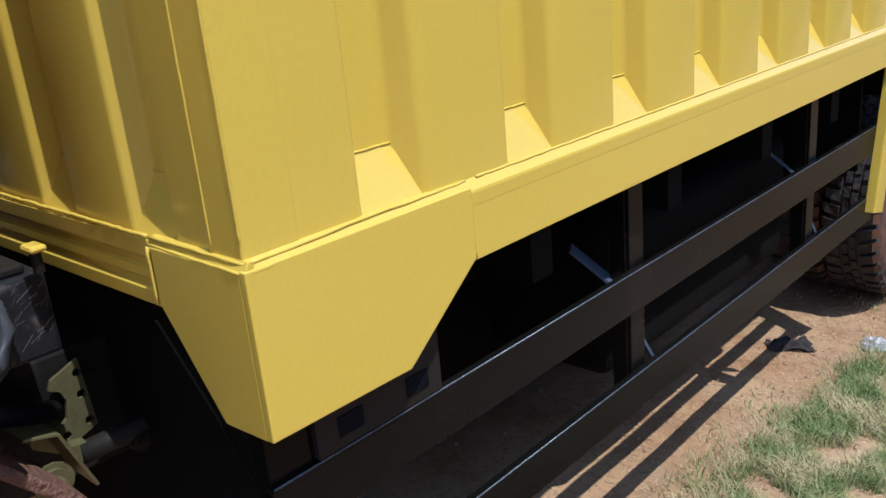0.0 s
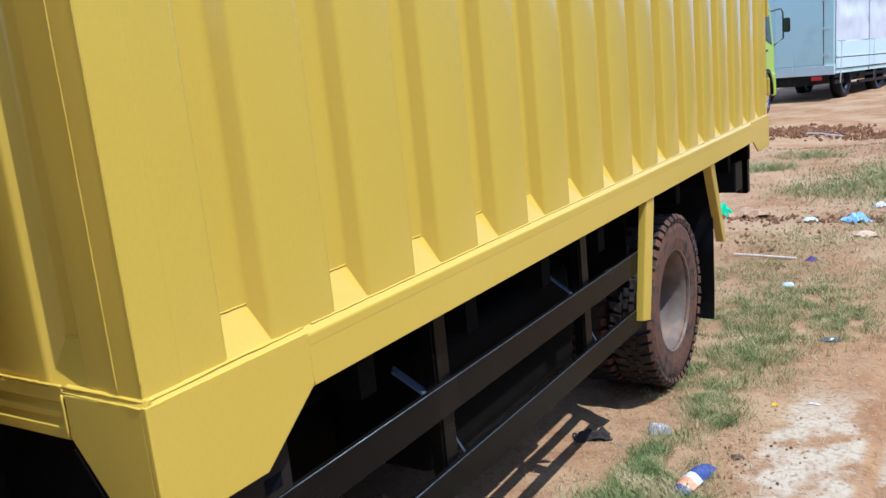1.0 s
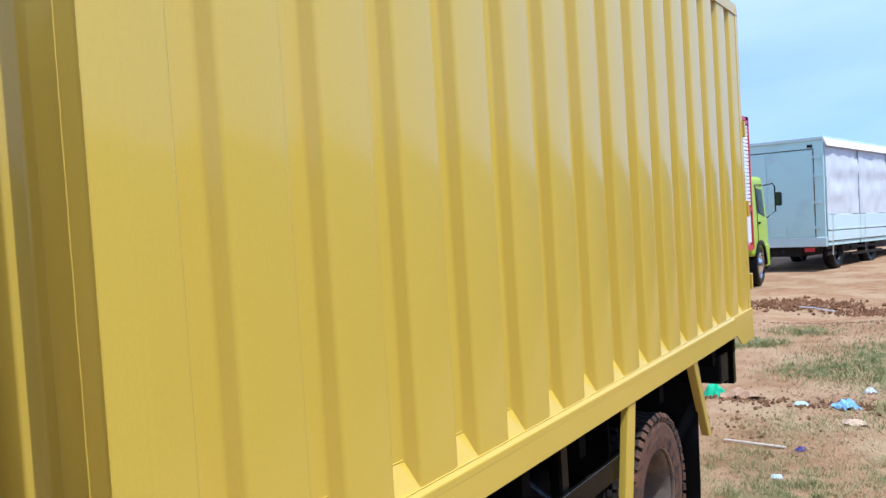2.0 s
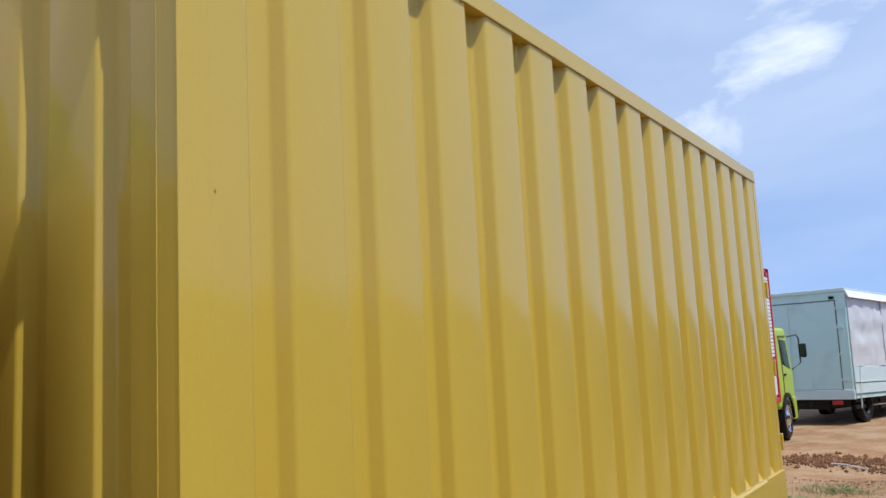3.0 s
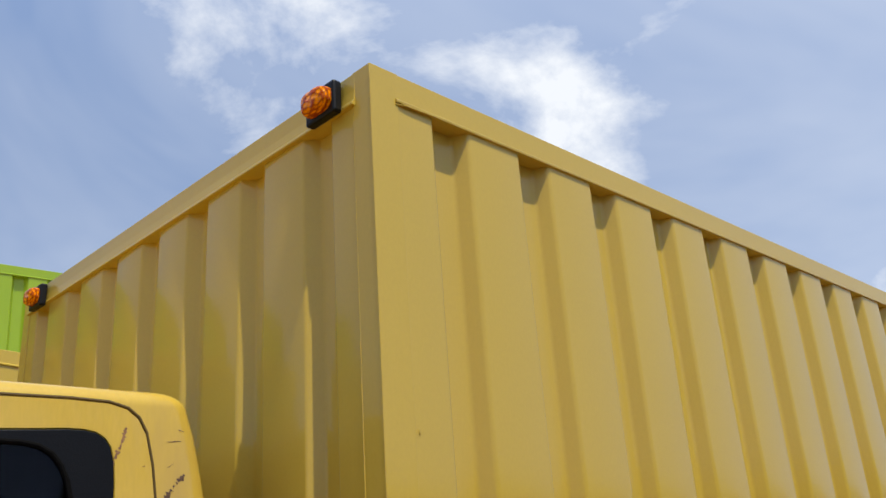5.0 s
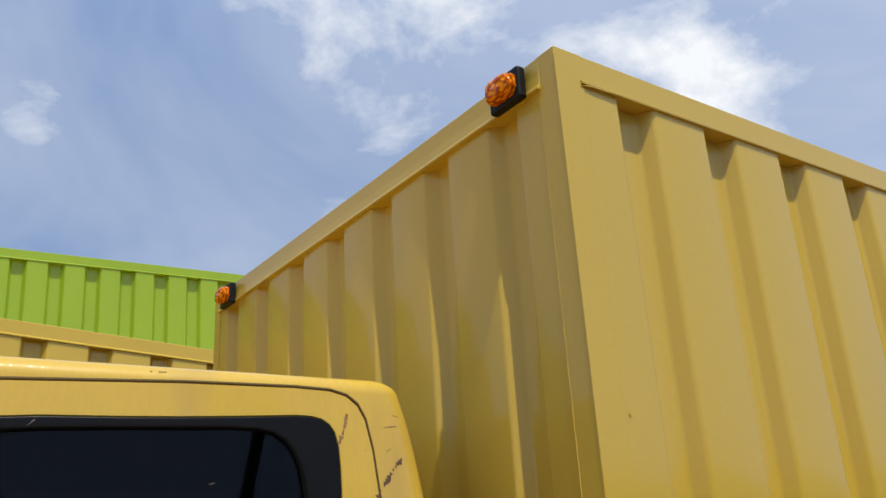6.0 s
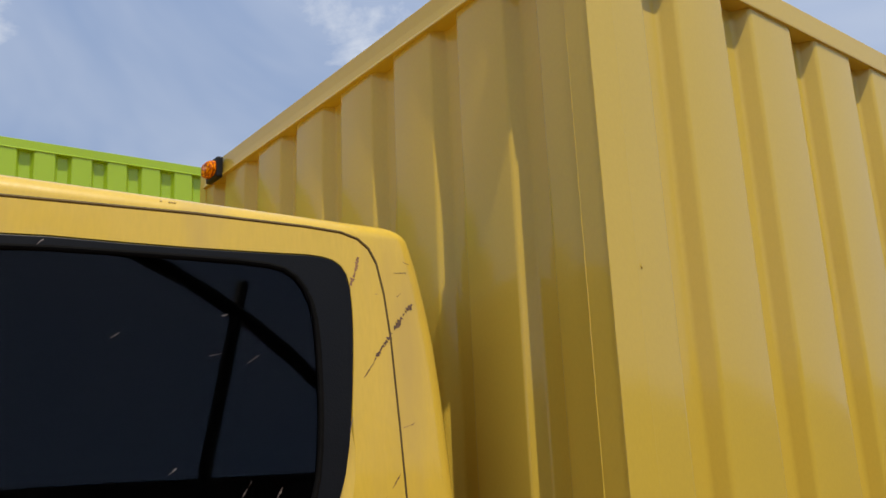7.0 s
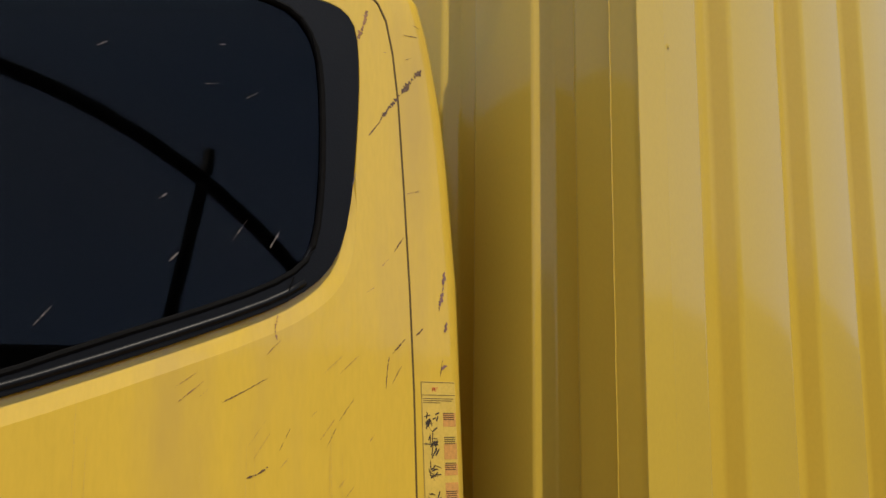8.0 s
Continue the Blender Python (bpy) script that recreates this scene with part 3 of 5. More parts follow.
# the frame under the body, with added dark fillers
for x in (-0.62, -1.28):
    part("chassis_rail", boxes((x - 0.035, x + 0.035, -2.3, 4.55, 0.80, 1.03)), DUSTY, truck, bevel=0.006)
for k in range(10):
    part("cross_member", boxes((-1.84, -0.06, 0.12 + 0.48 * k, 0.18 + 0.48 * k, 1.04, 1.186)), NEARBLACK, truck)
part("fuel_tank", boxes((-0.58, -0.20, 1.05, 2.1, 0.60, 1.0)), NEARBLACK, truck, bevel=0.05, segments=4)
part("tool_box", boxes((-1.80, -1.34, 0.3, 2.4, 0.45, 1.16)), NEARBLACK, truck, bevel=0.01)
# added near-black solids and a sheet that keep light out from underneath
part("cab_light_blocker", boxes((-1.45, -0.62, -1.9, -0.32, 0.55, 1.40)), NEARBLACK, truck, bevel=0.03)
part("underbody_light_blocker", boxes((-1.25, -0.66, 0.2, 2.6, 0.50, 0.95)), NEARBLACK, truck, bevel=0.02)
part("front_dark_sheet", boxes((-1.84, -0.10, 0.07, 0.085, 0.55, 1.18)), NEARBLACK, truck, bevel=0.004)
part("rear_axle", tube(bmesh.new(), [(-1.8, 2.914, 0.611), (-0.2, 2.914, 0.611)], 0.07, 12), DUSTY, truck)


def tyre_mesh(r=0.455, w=0.215):
    bm = bmesh.new()
    h = w / 2
    lathe(bm, [(0.262, -h + 0.025), (0.275, -h + 0.006), (0.33, -h - 0.002), (0.385, -h), (0.425, -h + 0.012), (0.440, -h + 0.030), (0.446, -0.04), (0.446, 0.04), (0.440, h - 0.030), (0.425, h - 0.012), (0.385, h), (0.33, h + 0.002), (0.275, h - 0.006), (0.262, h - 0.025)], 64)
    rnd = random.Random(4)
    n = 46
    for k in range(n):
        a = k * math.tau / n
        for side in (-1, 1):
            s = a + (0.5 * math.tau / n if side < 0 else 0)
            da = math.tau / n * 0.33
            grow = rnd.uniform(0.0, 0.006)
            ring = []
            for ang, skew in ((s - da, 0.0), (s + da, 0.0)):
                for x, rr in ((side * (h - 0.002), 0.412), (side * (h + 0.006), 0.435), (side * (h - 0.014), r + grow), (side * 0.040, r + grow * 0.5), (side * 0.040, 0.440)):
                    ring.append(bm.verts.new((x, rr * math.cos(ang + (0.03 if abs(x) < 0.05 else 0)), rr * math.sin(ang + (0.03 if abs(x) < 0.05 else 0)))))
            p, q = ring[:5], ring[5:]
            for i in range(4):
                bm.faces.new((p[i], p[i + 1], q[i + 1], q[i]))
            bm.faces.new(p[::-1])
            bm.faces.new(q)
        for x0, x1, turn in ((-0.028, -0.004, 0.0), (0.004, 0.028, 0.4)):
            a0, a1 = a + turn * math.tau / n, a + (turn + 0.75) * math.tau / n
            v = [bm.verts.new((x, rr * math.cos(t), rr * math.sin(t))) for x in (x0, x1) for t in (a0, a1) for rr in (0.440, r)]
            for f in ((0, 1, 3, 2), (4, 6, 7, 5), (0, 4, 5, 1), (2, 3, 7, 6), (1, 5, 7, 3)):
                bm.faces.new([v[i] for i in f])
    for v in bm.verts:
        v.co += v.co.normalized() * (0.005 * noise.noise(v.co * 45) + (0.007 * noise.noise(v.co * 19) if math.hypot(v.co.y, v.co.z) > 0.41 else 0.0))
    me = mesh_of("tyre", bm, TYRE)
    me.materials.append(TREAD)
    for f in me.polygons:
        f.material_index = 1 if math.hypot(f.center.y, f.center.z) > 0.425 and abs(f.center.x) < 0.088 else 0
    return me


def rim_mesh(out):
    """A dished steel rim; out: which way the dish opens."""
    bm = bmesh.new()
    prof = [(0.272, 0.100), (0.272, 0.088), (0.258, 0.078), (0.235, 0.060), (0.230, 0.0), (0.226, -0.070), (0.196, -0.092), (0.140, -0.086), (0.112, -0.080), (0.100, -0.060), (0.085, -0.040), (0.0, -0.036), (0.0, -0.10), (0.24, -0.10), (0.262, 0.06), (0.266, 0.096)]
    lathe(bm, [(max(r, 0.0005), x * out) for r, x in prof], 56)
    return mesh_of("rim", bm, MUDRIM, True)


TYRE_ME, RIM_OUT, RIM_IN = tyre_mesh(), rim_mesh(1), rim_mesh(-1)
nut = bmesh.new()
bmesh.ops.create_cone(nut, cap_ends=True, segments=6, radius1=0.016, radius2=0.013, depth=0.03)
bmesh.ops.rotate(nut, verts=nut.verts, matrix=Matrix.Rotation(radians(90), 3, "Y"))
NUT_ME = mesh_of("wheel_nut", nut, DUSTY)


def wheel(owner, x, y, z, out, nuts=True, size=0.864):
    tyre = new("wheel_tyre", TYRE_ME)
    tyre.parent, tyre.matrix_local = owner, pose(x, y, z) @ Matrix.Scale(size, 4)
    rim = new("rim", RIM_OUT if out > 0 else RIM_IN)
    rim.parent = tyre
    for k in range(6 if nuts else 0):
        o = new("wheel_nut", NUT_ME)
        o.parent = tyre
        o.location = (-0.080 * out, 0.152 * math.cos(k * math.tau / 6), 0.152 * math.sin(k * math.tau / 6))
    return tagged(tyre, "lugged truck tyre caked with dried reddish mud")


AXLE = LEVEL + 0.391
for x, out in ((-0.143, 1), (-0.348, -1), (-1.652, 1), (-1.857, -1)):
    wheel(truck, x, 2.914, AXLE, out)

for x, out in ((-0.25, 1), (-1.75, -1)):
    wheel(truck, x, -1.15, AXLE, out, False)

# yellow mudguard struts, black arch and flap
bm = prism(bmesh.new(), [(2.404, 1.175), (2.492, 1.175), (2.392, 0.682), (2.308, 0.702)], lambda u, v, w: (w - (1.175 - v) * 0.010, u, v), -0.012, 0.006)
prism(bm, [(2.402, 1.175), (2.408, 1.175), (2.312, 0.700), (2.306, 0.702)], lambda u, v, w: (w - (1.175 - v) * 0.010, u, v), -0.026, 0.003)
part("mudguard_strut", bm, YELLOW, truck, "yellow folded steel strut", bevel=0.002)
bm = prism(bmesh.new(), [(3.350, 1.175), (3.420, 1.175), (3.805, 0.690), (3.745, 0.700)], lambda u, v, w: (w - (1.175 - v) * 0.10, u, v), -0.010, 0.006)
prism(bm, [(3.348, 1.175), (3.354, 1.175), (3.749, 0.699), (3.743, 0.700)], lambda u, v, w: (w - (1.175 - v) * 0.10, u, v), -0.035, 0.003)
part("mudguard_strut", bm, YELLOW, truck, "yellow folded steel strut", bevel=0.002)
part("wheel_arch", boxes((-0.60, -0.10, 2.43, 2.445, 0.80, 1.166), (-0.60, -0.10, 2.43, 3.62, 1.150, 1.166)), NEARBLACK, truck)
bm = bmesh.new()
rows = [[bm.verts.new((x, 3.60 + 0.010 * math.sin(k * 0.6) + t, 0.31 + 0.046 * k)) for x, t in ((-0.56 + 0.004 * math.sin(k * 0.5), 0.0), (-0.062 - 0.006 * math.cos(k * 0.35), 0.0), (-0.062 - 0.006 * math.cos(k * 0.35), 0.008), (-0.56 + 0.004 * math.sin(k * 0.5), 0.008))] for k in range(19)]
for a, b in zip(rows, rows[1:]):
    for k in range(4):
        bm.faces.new((a[k], a[(k + 1) % 4], b[(k + 1) % 4], b[k]))
bm.faces.new(rows[0][::-1])
bm.faces.new(rows[-1])
part("mud_flap", bm, RUBBER, truck, "black rubber mud flap")
part("rear_bumper", boxes((-1.8, -0.11, 4.46, 4.54, 0.84, 1.05), (-0.16, -0.09, 4.56, 4.62, 0.82, 1.16)), BLACK, truck, bevel=0.006)
part("tail_lamp_box", boxes((-0.42, -0.10, 4.30, 4.47, 0.868, 1.045)), RUBBER, truck, "black tail lamp box", bevel=0.01)
for z in (2.36, 1.86, 1.40):
    part("rear_hinge", boxes((-0.04, 0.016, 4.704, 4.735, z, z + 0.10)), YELLOW, truck, bevel=0.003)

# ---- the cab ----
from mathutils.geometry import tessellate_polygon


def skin(v):
    """The x of the door's own side at height v; the side leans in towards the roof."""
    return -0.228 - 0.08 * (v - 2.1)


def on_cab(x, y, z):
    """From the door's own measures to its place: the cab narrows towards its nose."""
    y2, z2 = -0.504 + 1.0415 * (y + 0.5), 2.0696 + 1.0895 * (z - 2.1) - 0.014 * (y + 0.5)
    inner = 1 if x > -0.95 else -1
    side = -0.26 + 0.10 * (y2 + 0.3) - 0.08 * (z2 - 2.1)
    off = x - skin(z) if inner > 0 else -1.90 - x - skin(z)
    return (side + off, y2, z2) if inner > 0 else (-2.0 - side - off, y2, z2)


def on_side(u, v, w):
    return on_cab(skin(v) + w, u, v)


def grown(loop, amount):
    """A closed outline moved outwards by amount(v)."""
    area = sum(a[0] * b[1] - b[0] * a[1] for a, b in zip(loop, loop[1:] + loop[:1]))
    out = []
    for i, (u, v) in enumerate(loop):
        a, b = loop[i - 1], loop[(i + 1) % len(loop)]
        d = Vector((b[0] - a[0], b[1] - a[1])).normalized()
        n = Vector((d.y, -d.x)) * (1 if area > 0 else -1)
        out.append((u + n.x * amount(v), v + n.y * amount(v)))
    return out


def ring_plate(bm, outer, inners, place, a, b):
    """A plate with holes, from depth a to b."""
    loops = [outer, *inners]
    flat = [p for loop in loops for p in loop]
    tris = tessellate_polygon([[Vector((u, v, 0)) for u, v in loop] for loop in loops])
    lo, hi = [bm.verts.new(place(u, v, a)) for u, v in flat], [bm.verts.new(place(u, v, b)) for u, v in flat]
    for t in tris:
        bm.faces.new([lo[i] for i in t[::-1]])
        bm.faces.new([hi[i] for i in t])
    n = 0
    for loop in loops:
        for i in range(len(loop)):
            j = (i + 1) % len(loop)
            bm.faces.new((lo[n + i], lo[n + j], hi[n + j], hi[n + i]))
        n += len(loop)
    return bm


def rounded(loop, rounds=2):
    """Cuts the corners of a closed outline into a smooth curve."""
    for _ in range(rounds):
        out = []
        for a, b in zip(loop, loop[1:] + loop[:1]):
            out += [(a[0] * 0.75 + b[0] * 0.25, a[1] * 0.75 + b[1] * 0.25), (a[0] * 0.25 + b[0] * 0.75, a[1] * 0.25 + b[1] * 0.75)]
        loop = out
    return loop


def cab_shell(bm, rear, nose, half, middle, top, base, inset=0.004, turn=0.03):
    """Stacks rounded-off outlines: rear(z), nose(z) and half(z) give the plan at each height."""
    rings = []
    levels = [(z, 0.0) for z in np.linspace(base, top - turn, 24)] + [(top - turn + turn * math.sin(a), turn * (1 - math.cos(a))) for a in np.linspace(0.15, math.pi / 2, 8)]
    for z, cut in levels:
        h, r0, r1, rad = half(z) - inset - cut, rear(z) - cut, nose(z) + cut, 0.040
        ring = []
        for cx, cy, a0 in ((h - rad, r0 - rad, 0), (-h + rad, r0 - rad, 90), (-h + rad, r1 + rad, 180), (h - rad, r1 + rad, 270)):
            ring += [bm.verts.new((middle + cx + rad * math.cos(radians(a0 + a)), cy + rad * math.sin(radians(a0 + a)), z)) for a in range(0, 91, 10)]
        rings.append(ring)
    for a, b in zip(rings, rings[1:]):
        for k in range(len(a)):
            j = (k + 1) % len(a)
            bm.faces.new((a[k], a[j], b[j], b[k]))
    bm.faces.new(rings[0][::-1])
    crown = bm.verts.new((middle, (rear(top) + nose(top)) / 2, top + 0.004))
    for k in range(len(rings[-1])):
        bm.faces.new((rings[-1][k], rings[-1][(k + 1) % len(rings[-1])], crown))
    return bm


def cab_rear(z):
    return float(np.interp(z, (1.0, 1.67, 2.0, 2.2, 2.3, 2.41, 2.46, 2.5), (-0.190, -0.187, -0.184, -0.194, -0.203, -0.222, -0.238, -0.245)))


def cab_nose(z):
    return float(np.interp(z, (1.0, 1.65, 2.5), (-1.98, -1.98, -1.62)))


cab = cab_shell(bmesh.new(), cab_rear, cab_nose, lambda z: 0.95 + skin(z), -0.95, 2.497, 1.42)
for v in cab.verts:
    v.co = on_cab(*v.co)
shell = part("cab_shell", cab, CABPAINT, truck, "scratched mustard-yellow cab shell", smooth=True)

back = boxes((-1.50, -0.40, -0.30, -0.05, 1.44, 2.34))
for v in back.verts:
    v.co = on_cab(v.co.x, cab_rear(v.co.z) + (0.004 if v.co.y > -0.1 else -0.05), v.co.z)
part("rear_panel", back, DUSTY, shell, "dull dark rear panel of the cab", bevel=0.01)

GAP = [(-1.46, 2.40), (-1.20, 2.444), (-0.97, 2.456), (-0.647, 2.469), (-0.458, 2.472), (-0.392, 2.470), (-0.360, 2.462), (-0.340, 2.447), (-0.326, 2.422), (-0.315, 2.369), (-0.307, 2.290), (-0.301, 2.145), (-0.296, 1.988), (-0.294, 1.846), (-0.296, 1.60), (-0.30, 1.30)]
FRAME = rounded([(-1.40, 2.36), (-0.922, 2.402), (-0.702, 2.407), (-0.52, 2.416), (-0.443, 2.421), (-0.405, 2.414), (-0.386, 2.387), (-0.382, 2.319), (-0.387, 2.233), (-0.397, 2.131), (-0.414, 2.051), (-0.442, 2.002), (-0.49, 1.965), (-0.554, 1.934), (-0.708, 1.876), (-0.863, 1.822), (-1.40, 1.65)], 1)
GLASS = rounded([(-1.36, 2.338), (-0.918, 2.381), (-0.697, 2.390), (-0.545, 2.395), (-0.492, 2.386), (-0.464, 2.352), (-0.452, 2.300), (-0.450, 2.184), (-0.457, 2.082), (-0.472, 2.026), (-0.507, 1.994), (-0.589, 1.956), (-0.782, 1.885), (-0.861, 1.853), (-1.36, 1.687)], 1)
CREASE = grown(FRAME, lambda v: 0.003 + 0.028 * max(0.0, min(1.0, (2.16 - v) / 0.16)))

bm = ring_plate(bmesh.new(), [(u - 0.004, v - 0.004) for u, v in GAP] + [(-1.46, 1.30), (-1.62, 1.75)], [CREASE], on_side, -0.0035, 0.0022)
lo, hi = [bm.verts.new(on_side(u, v, -0.0030)) for u, v in FRAME], [bm.verts.new(on_side(u, v, 0.0021)) for u, v in CREASE]
for i in range(len(FRAME)):
    j = (i + 1) % len(FRAME)
    bm.faces.new((lo[i], lo[j], hi[j], hi[i]))
door = part("cab_door", bm, CABPAINT, truck, "scratched yellow cab door with a black-framed tinted window")
part("door_gap", tube(bmesh.new(), [on_side(u, v, -0.0034) for u, v in GAP], 0.0034, 6), SEAM, door)
trim = part("window_trim", ring_plate(bmesh.new(), FRAME, [GLASS], on_side, -0.0032, 0.0060), TRIM, door, "matt black window surround", bevel=0.003)
ring = GLASS + GLASS[:1]
part("seal", tube(bmesh.new(), [on_side(u, v, 0.0035) for u, v in grown(ring[:-1], lambda v: 0.004)] + [on_side(*grown(GLASS, lambda v: 0.004)[0], 0.0035)], 0.0052, 8), NEARBLACK, trim)
foot = [p for p in FRAME if p[1] < 1.99]
part("weather_strip", tube(bmesh.new(), [on_side(u, v + 0.012, 0.0035) for u, v in sorted(foot, reverse=True)], 0.0060, 8), TRIM, trim, smooth=True)
part("trim_joint", tube(bmesh.new(), [on_side(-0.497, 1.992, 0.0085), on_side(-0.503, 1.980, 0.0098), on_side(-0.508, 1.962, 0.0062)], 0.0011, 6), NEARBLACK, trim)
pane = part("window_pane", ring_plate(bmesh.new(), grown(GLASS, lambda v: 0.003), [], on_side, -0.0002, 0.0012), PANE, door, "dark tinted window glass with pale scratches")
part("cab_lining", ring_plate(bmesh.new(), grown(GLASS, lambda v: 0.003), [], on_side, -0.0034, -0.0022), LINING, door)


def scratch(points, width, seed, mat, owner, lift):
    """A ragged scrape of flakes along points on the cab's side."""
    rnd = random.Random(seed)
    bm = bmesh.new()
    pts = [Vector((u, v)) for u, v in points]
    for p, q in zip(pts, pts[1:]):
        d = (q - p).normalized()
        n = Vector((-d.y, d.x))
        steps = max(4, int((q - p).length / 0.0022))
        edge = [(width * rnd.uniform(0.2, 1.0) ** 1.5 * (0.35 + 0.65 * math.sin(math.pi * (k + 0.4) / (steps + 0.8))), width * rnd.uniform(0.2, 1.0) ** 1.5 * (0.35 + 0.65 * math.sin(math.pi * (k + 0.4) / (steps + 0.8)))) for k in range(steps + 1)]
        a = [p.lerp(q, k / steps) for k in range(steps + 1)]
        rows = [[bm.verts.new(on_side(*(c + n * e[0] / 2), lift)), bm.verts.new(on_side(*(c - n * e[1] / 2), lift))] for c, e in zip(a, edge)]
        for k in range(steps):
            if rnd.random() < 0.9:
                bm.faces.new((rows[k][0], rows[k][1], rows[k + 1][1], rows[k + 1][0]))
    return part("scratch", bm, mat, owner)


DOORLIFT, SHELLLIFT, GLASSLIFT = 0.0027, -0.0033, 0.0017
for k, (pts, w, mat) in enumerate((
    ([(-0.364, 2.428), (-0.372, 2.40), (-0.382, 2.376)], 0.011, BARE), ([(-0.383, 2.375), (-0.391, 2.33)], 0.007, BARE),
    ([(-0.306, 2.300), (-0.330, 2.271), (-0.345, 2.250)], 0.009, RUSTY), ([(-0.345, 2.248), (-0.366, 2.222)], 0.004, RUSTY),
    ([(-0.310, 1.917), (-0.332, 1.896)], 0.006, RUSTY), ([(-0.339, 1.890), (-0.343, 1.870), (-0.346, 1.845)], 0.006, RUSTY),
    ([(-0.530, 1.743), (-0.545, 1.735), (-0.562, 1.729)], 0.007, RUSTY), ([(-0.519, 1.938), (-0.523, 1.920), (-0.520, 1.905)], 0.008, BARE),
    ([(-0.514, 1.905), (-0.535, 1.885)], 0.0035, BARE), ([(-0.535, 1.854), (-0.565, 1.838), (-0.598, 1.822)], 0.0035, RUSTY),
    ([(-0.307, 2.071), (-0.325, 2.047)], 0.005, RUSTY), ([(-0.335, 2.035), (-0.350, 2.020)], 0.003, BARE), ([(-0.36, 1.99), (-0.375, 1.982)], 0.0025, BARE),
    ([(-0.318, 1.878), (-0.335, 1.852)], 0.003, RUSTY), ([(-0.40, 1.83), (-0.425, 1.80)], 0.0025, RUSTY), ([(-0.43, 1.79), (-0.445, 1.765)], 0.003, RUSTY),
    ([(-0.50, 1.79), (-0.517, 1.76)], 0.0025, RUSTY), ([(-0.63, 1.86), (-0.66, 1.84)], 0.002, BARE), ([(-0.335, 2.365), (-0.328, 2.366)], 0.003, BARE), ([(-0.47, 1.70), (-0.50, 1.67)], 0.004, RUSTY))):
    scratch(pts, w if k < 4 else 0.6 * w, 20 + k, mat, door, DOORLIFT)
for k, (pts, w, mat) in enumerate((
    ([(-0.257, 2.354), (-0.275, 2.336), (-0.298, 2.306)], 0.014, RUSTY), ([(-0.290, 2.408), (-0.262, 2.411)], 0.0025, RUSTY), ([(-0.270, 2.43), (-0.258, 2.427)], 0.002, RUSTY),
    ([(-0.288, 2.365), (-0.278, 2.372)], 0.002, RUSTY), ([(-0.226, 2.026), (-0.231, 1.998), (-0.240, 1.965)], 0.010, PURPLE), ([(-0.226, 1.948), (-0.232, 1.930)], 0.010, PURPLE),
    ([(-0.228, 1.882), (-0.240, 1.877)], 0.008, PURPLE), ([(-0.293, 2.142), (-0.270, 2.150)], 0.003, BARE), ([(-0.272, 1.935), (-0.285, 1.925)], 0.004, RUSTY), ([(-0.243, 1.865), (-0.237, 1.89)], 0.003, RUSTY))):
    scratch(pts, w, 60 + k, mat, shell, SHELLLIFT)
for k, (pts, w) in enumerate(([[(-0.762, 2.273), (-0.777, 2.263)], 0.003], [[(-0.677, 2.085), (-0.688, 2.076)], 0.003], [[(-0.660, 2.009), (-0.672, 1.996)], 0.0035], [[(-0.565, 2.064), (-0.586, 2.033)], 0.0022], [[(-0.516, 2.054), (-0.524, 2.040), (-0.531, 2.029)], 0.004], [[(-0.61, 2.25), (-0.63, 2.245)], 0.0022], [[(-0.55, 2.25), (-0.57, 2.236)], 0.002], [[(-0.60, 2.31), (-0.61, 2.308)], 0.003], [[(-0.81, 1.93), (-0.83, 1.905)], 0.003])):
    scratch(pts, w, 90 + k, PALESCR, pane, GLASSLIFT)
rnd = random.Random(77)
for k in range(26):
    u, v, l = rnd.uniform(-0.72, -0.33), rnd.uniform(1.52, 1.90), rnd.uniform(0.012, 0.045)
    if v < 1.86 + 0.35 * (u + 0.72) - 0.02:
        scratch([(u, v), (u - l * rnd.uniform(0.55, 0.85), v - l * rnd.uniform(0.5, 0.9))], rnd.uniform(0.0012, 0.0026), 200 + k, FAINT if k % 3 else BARE, door, DOORLIFT)
for k in range(14):
    u, v, l = rnd.uniform(-0.80, -0.34), rnd.uniform(1.66, 1.84), rnd.uniform(0.05, 0.16)
    scratch([(u, v), (u + rnd.uniform(-0.002, 0.002), v - l)], rnd.uniform(0.0012, 0.0024), 240 + k, STREAK, door, DOORLIFT)
scratch([(-0.873, 2.399), (-0.886, 2.385)], 0.003, 120, PALESCR, trim, 0.0064)
scratch([(-0.392, 2.16), (-0.40, 2.135)], 0.002, 121, PALESCR, trim, 0.0064)
bm = bmesh.new()
rnd = random.Random(12)
for k in range(6):
    u, s = -0.705 + 0.0045 * k, rnd.uniform(0.0006, 0.0022)
    x, y, z = on_cab(skin(2.48) - 0.010 + rnd.uniform(-0.004, 0.004), u, 2.4835)
    box(bm, x - s, x + s, y, y + 0.003, z, z + 0.0012)
part("chipped_paint", bm, CHIP, shell)

# caution sticker on the rear pillar, its pictograms as plain strokes
sticker = part("sticker", ring_plate(bmesh.new(), [(-0.280, 1.858), (-0.216, 1.858), (-0.216, 1.50), (-0.280, 1.50)], [], on_side, -0.0036, -0.0031), CREAM, shell, "worn caution sticker with faded orange panels")
bm = bmesh.new()
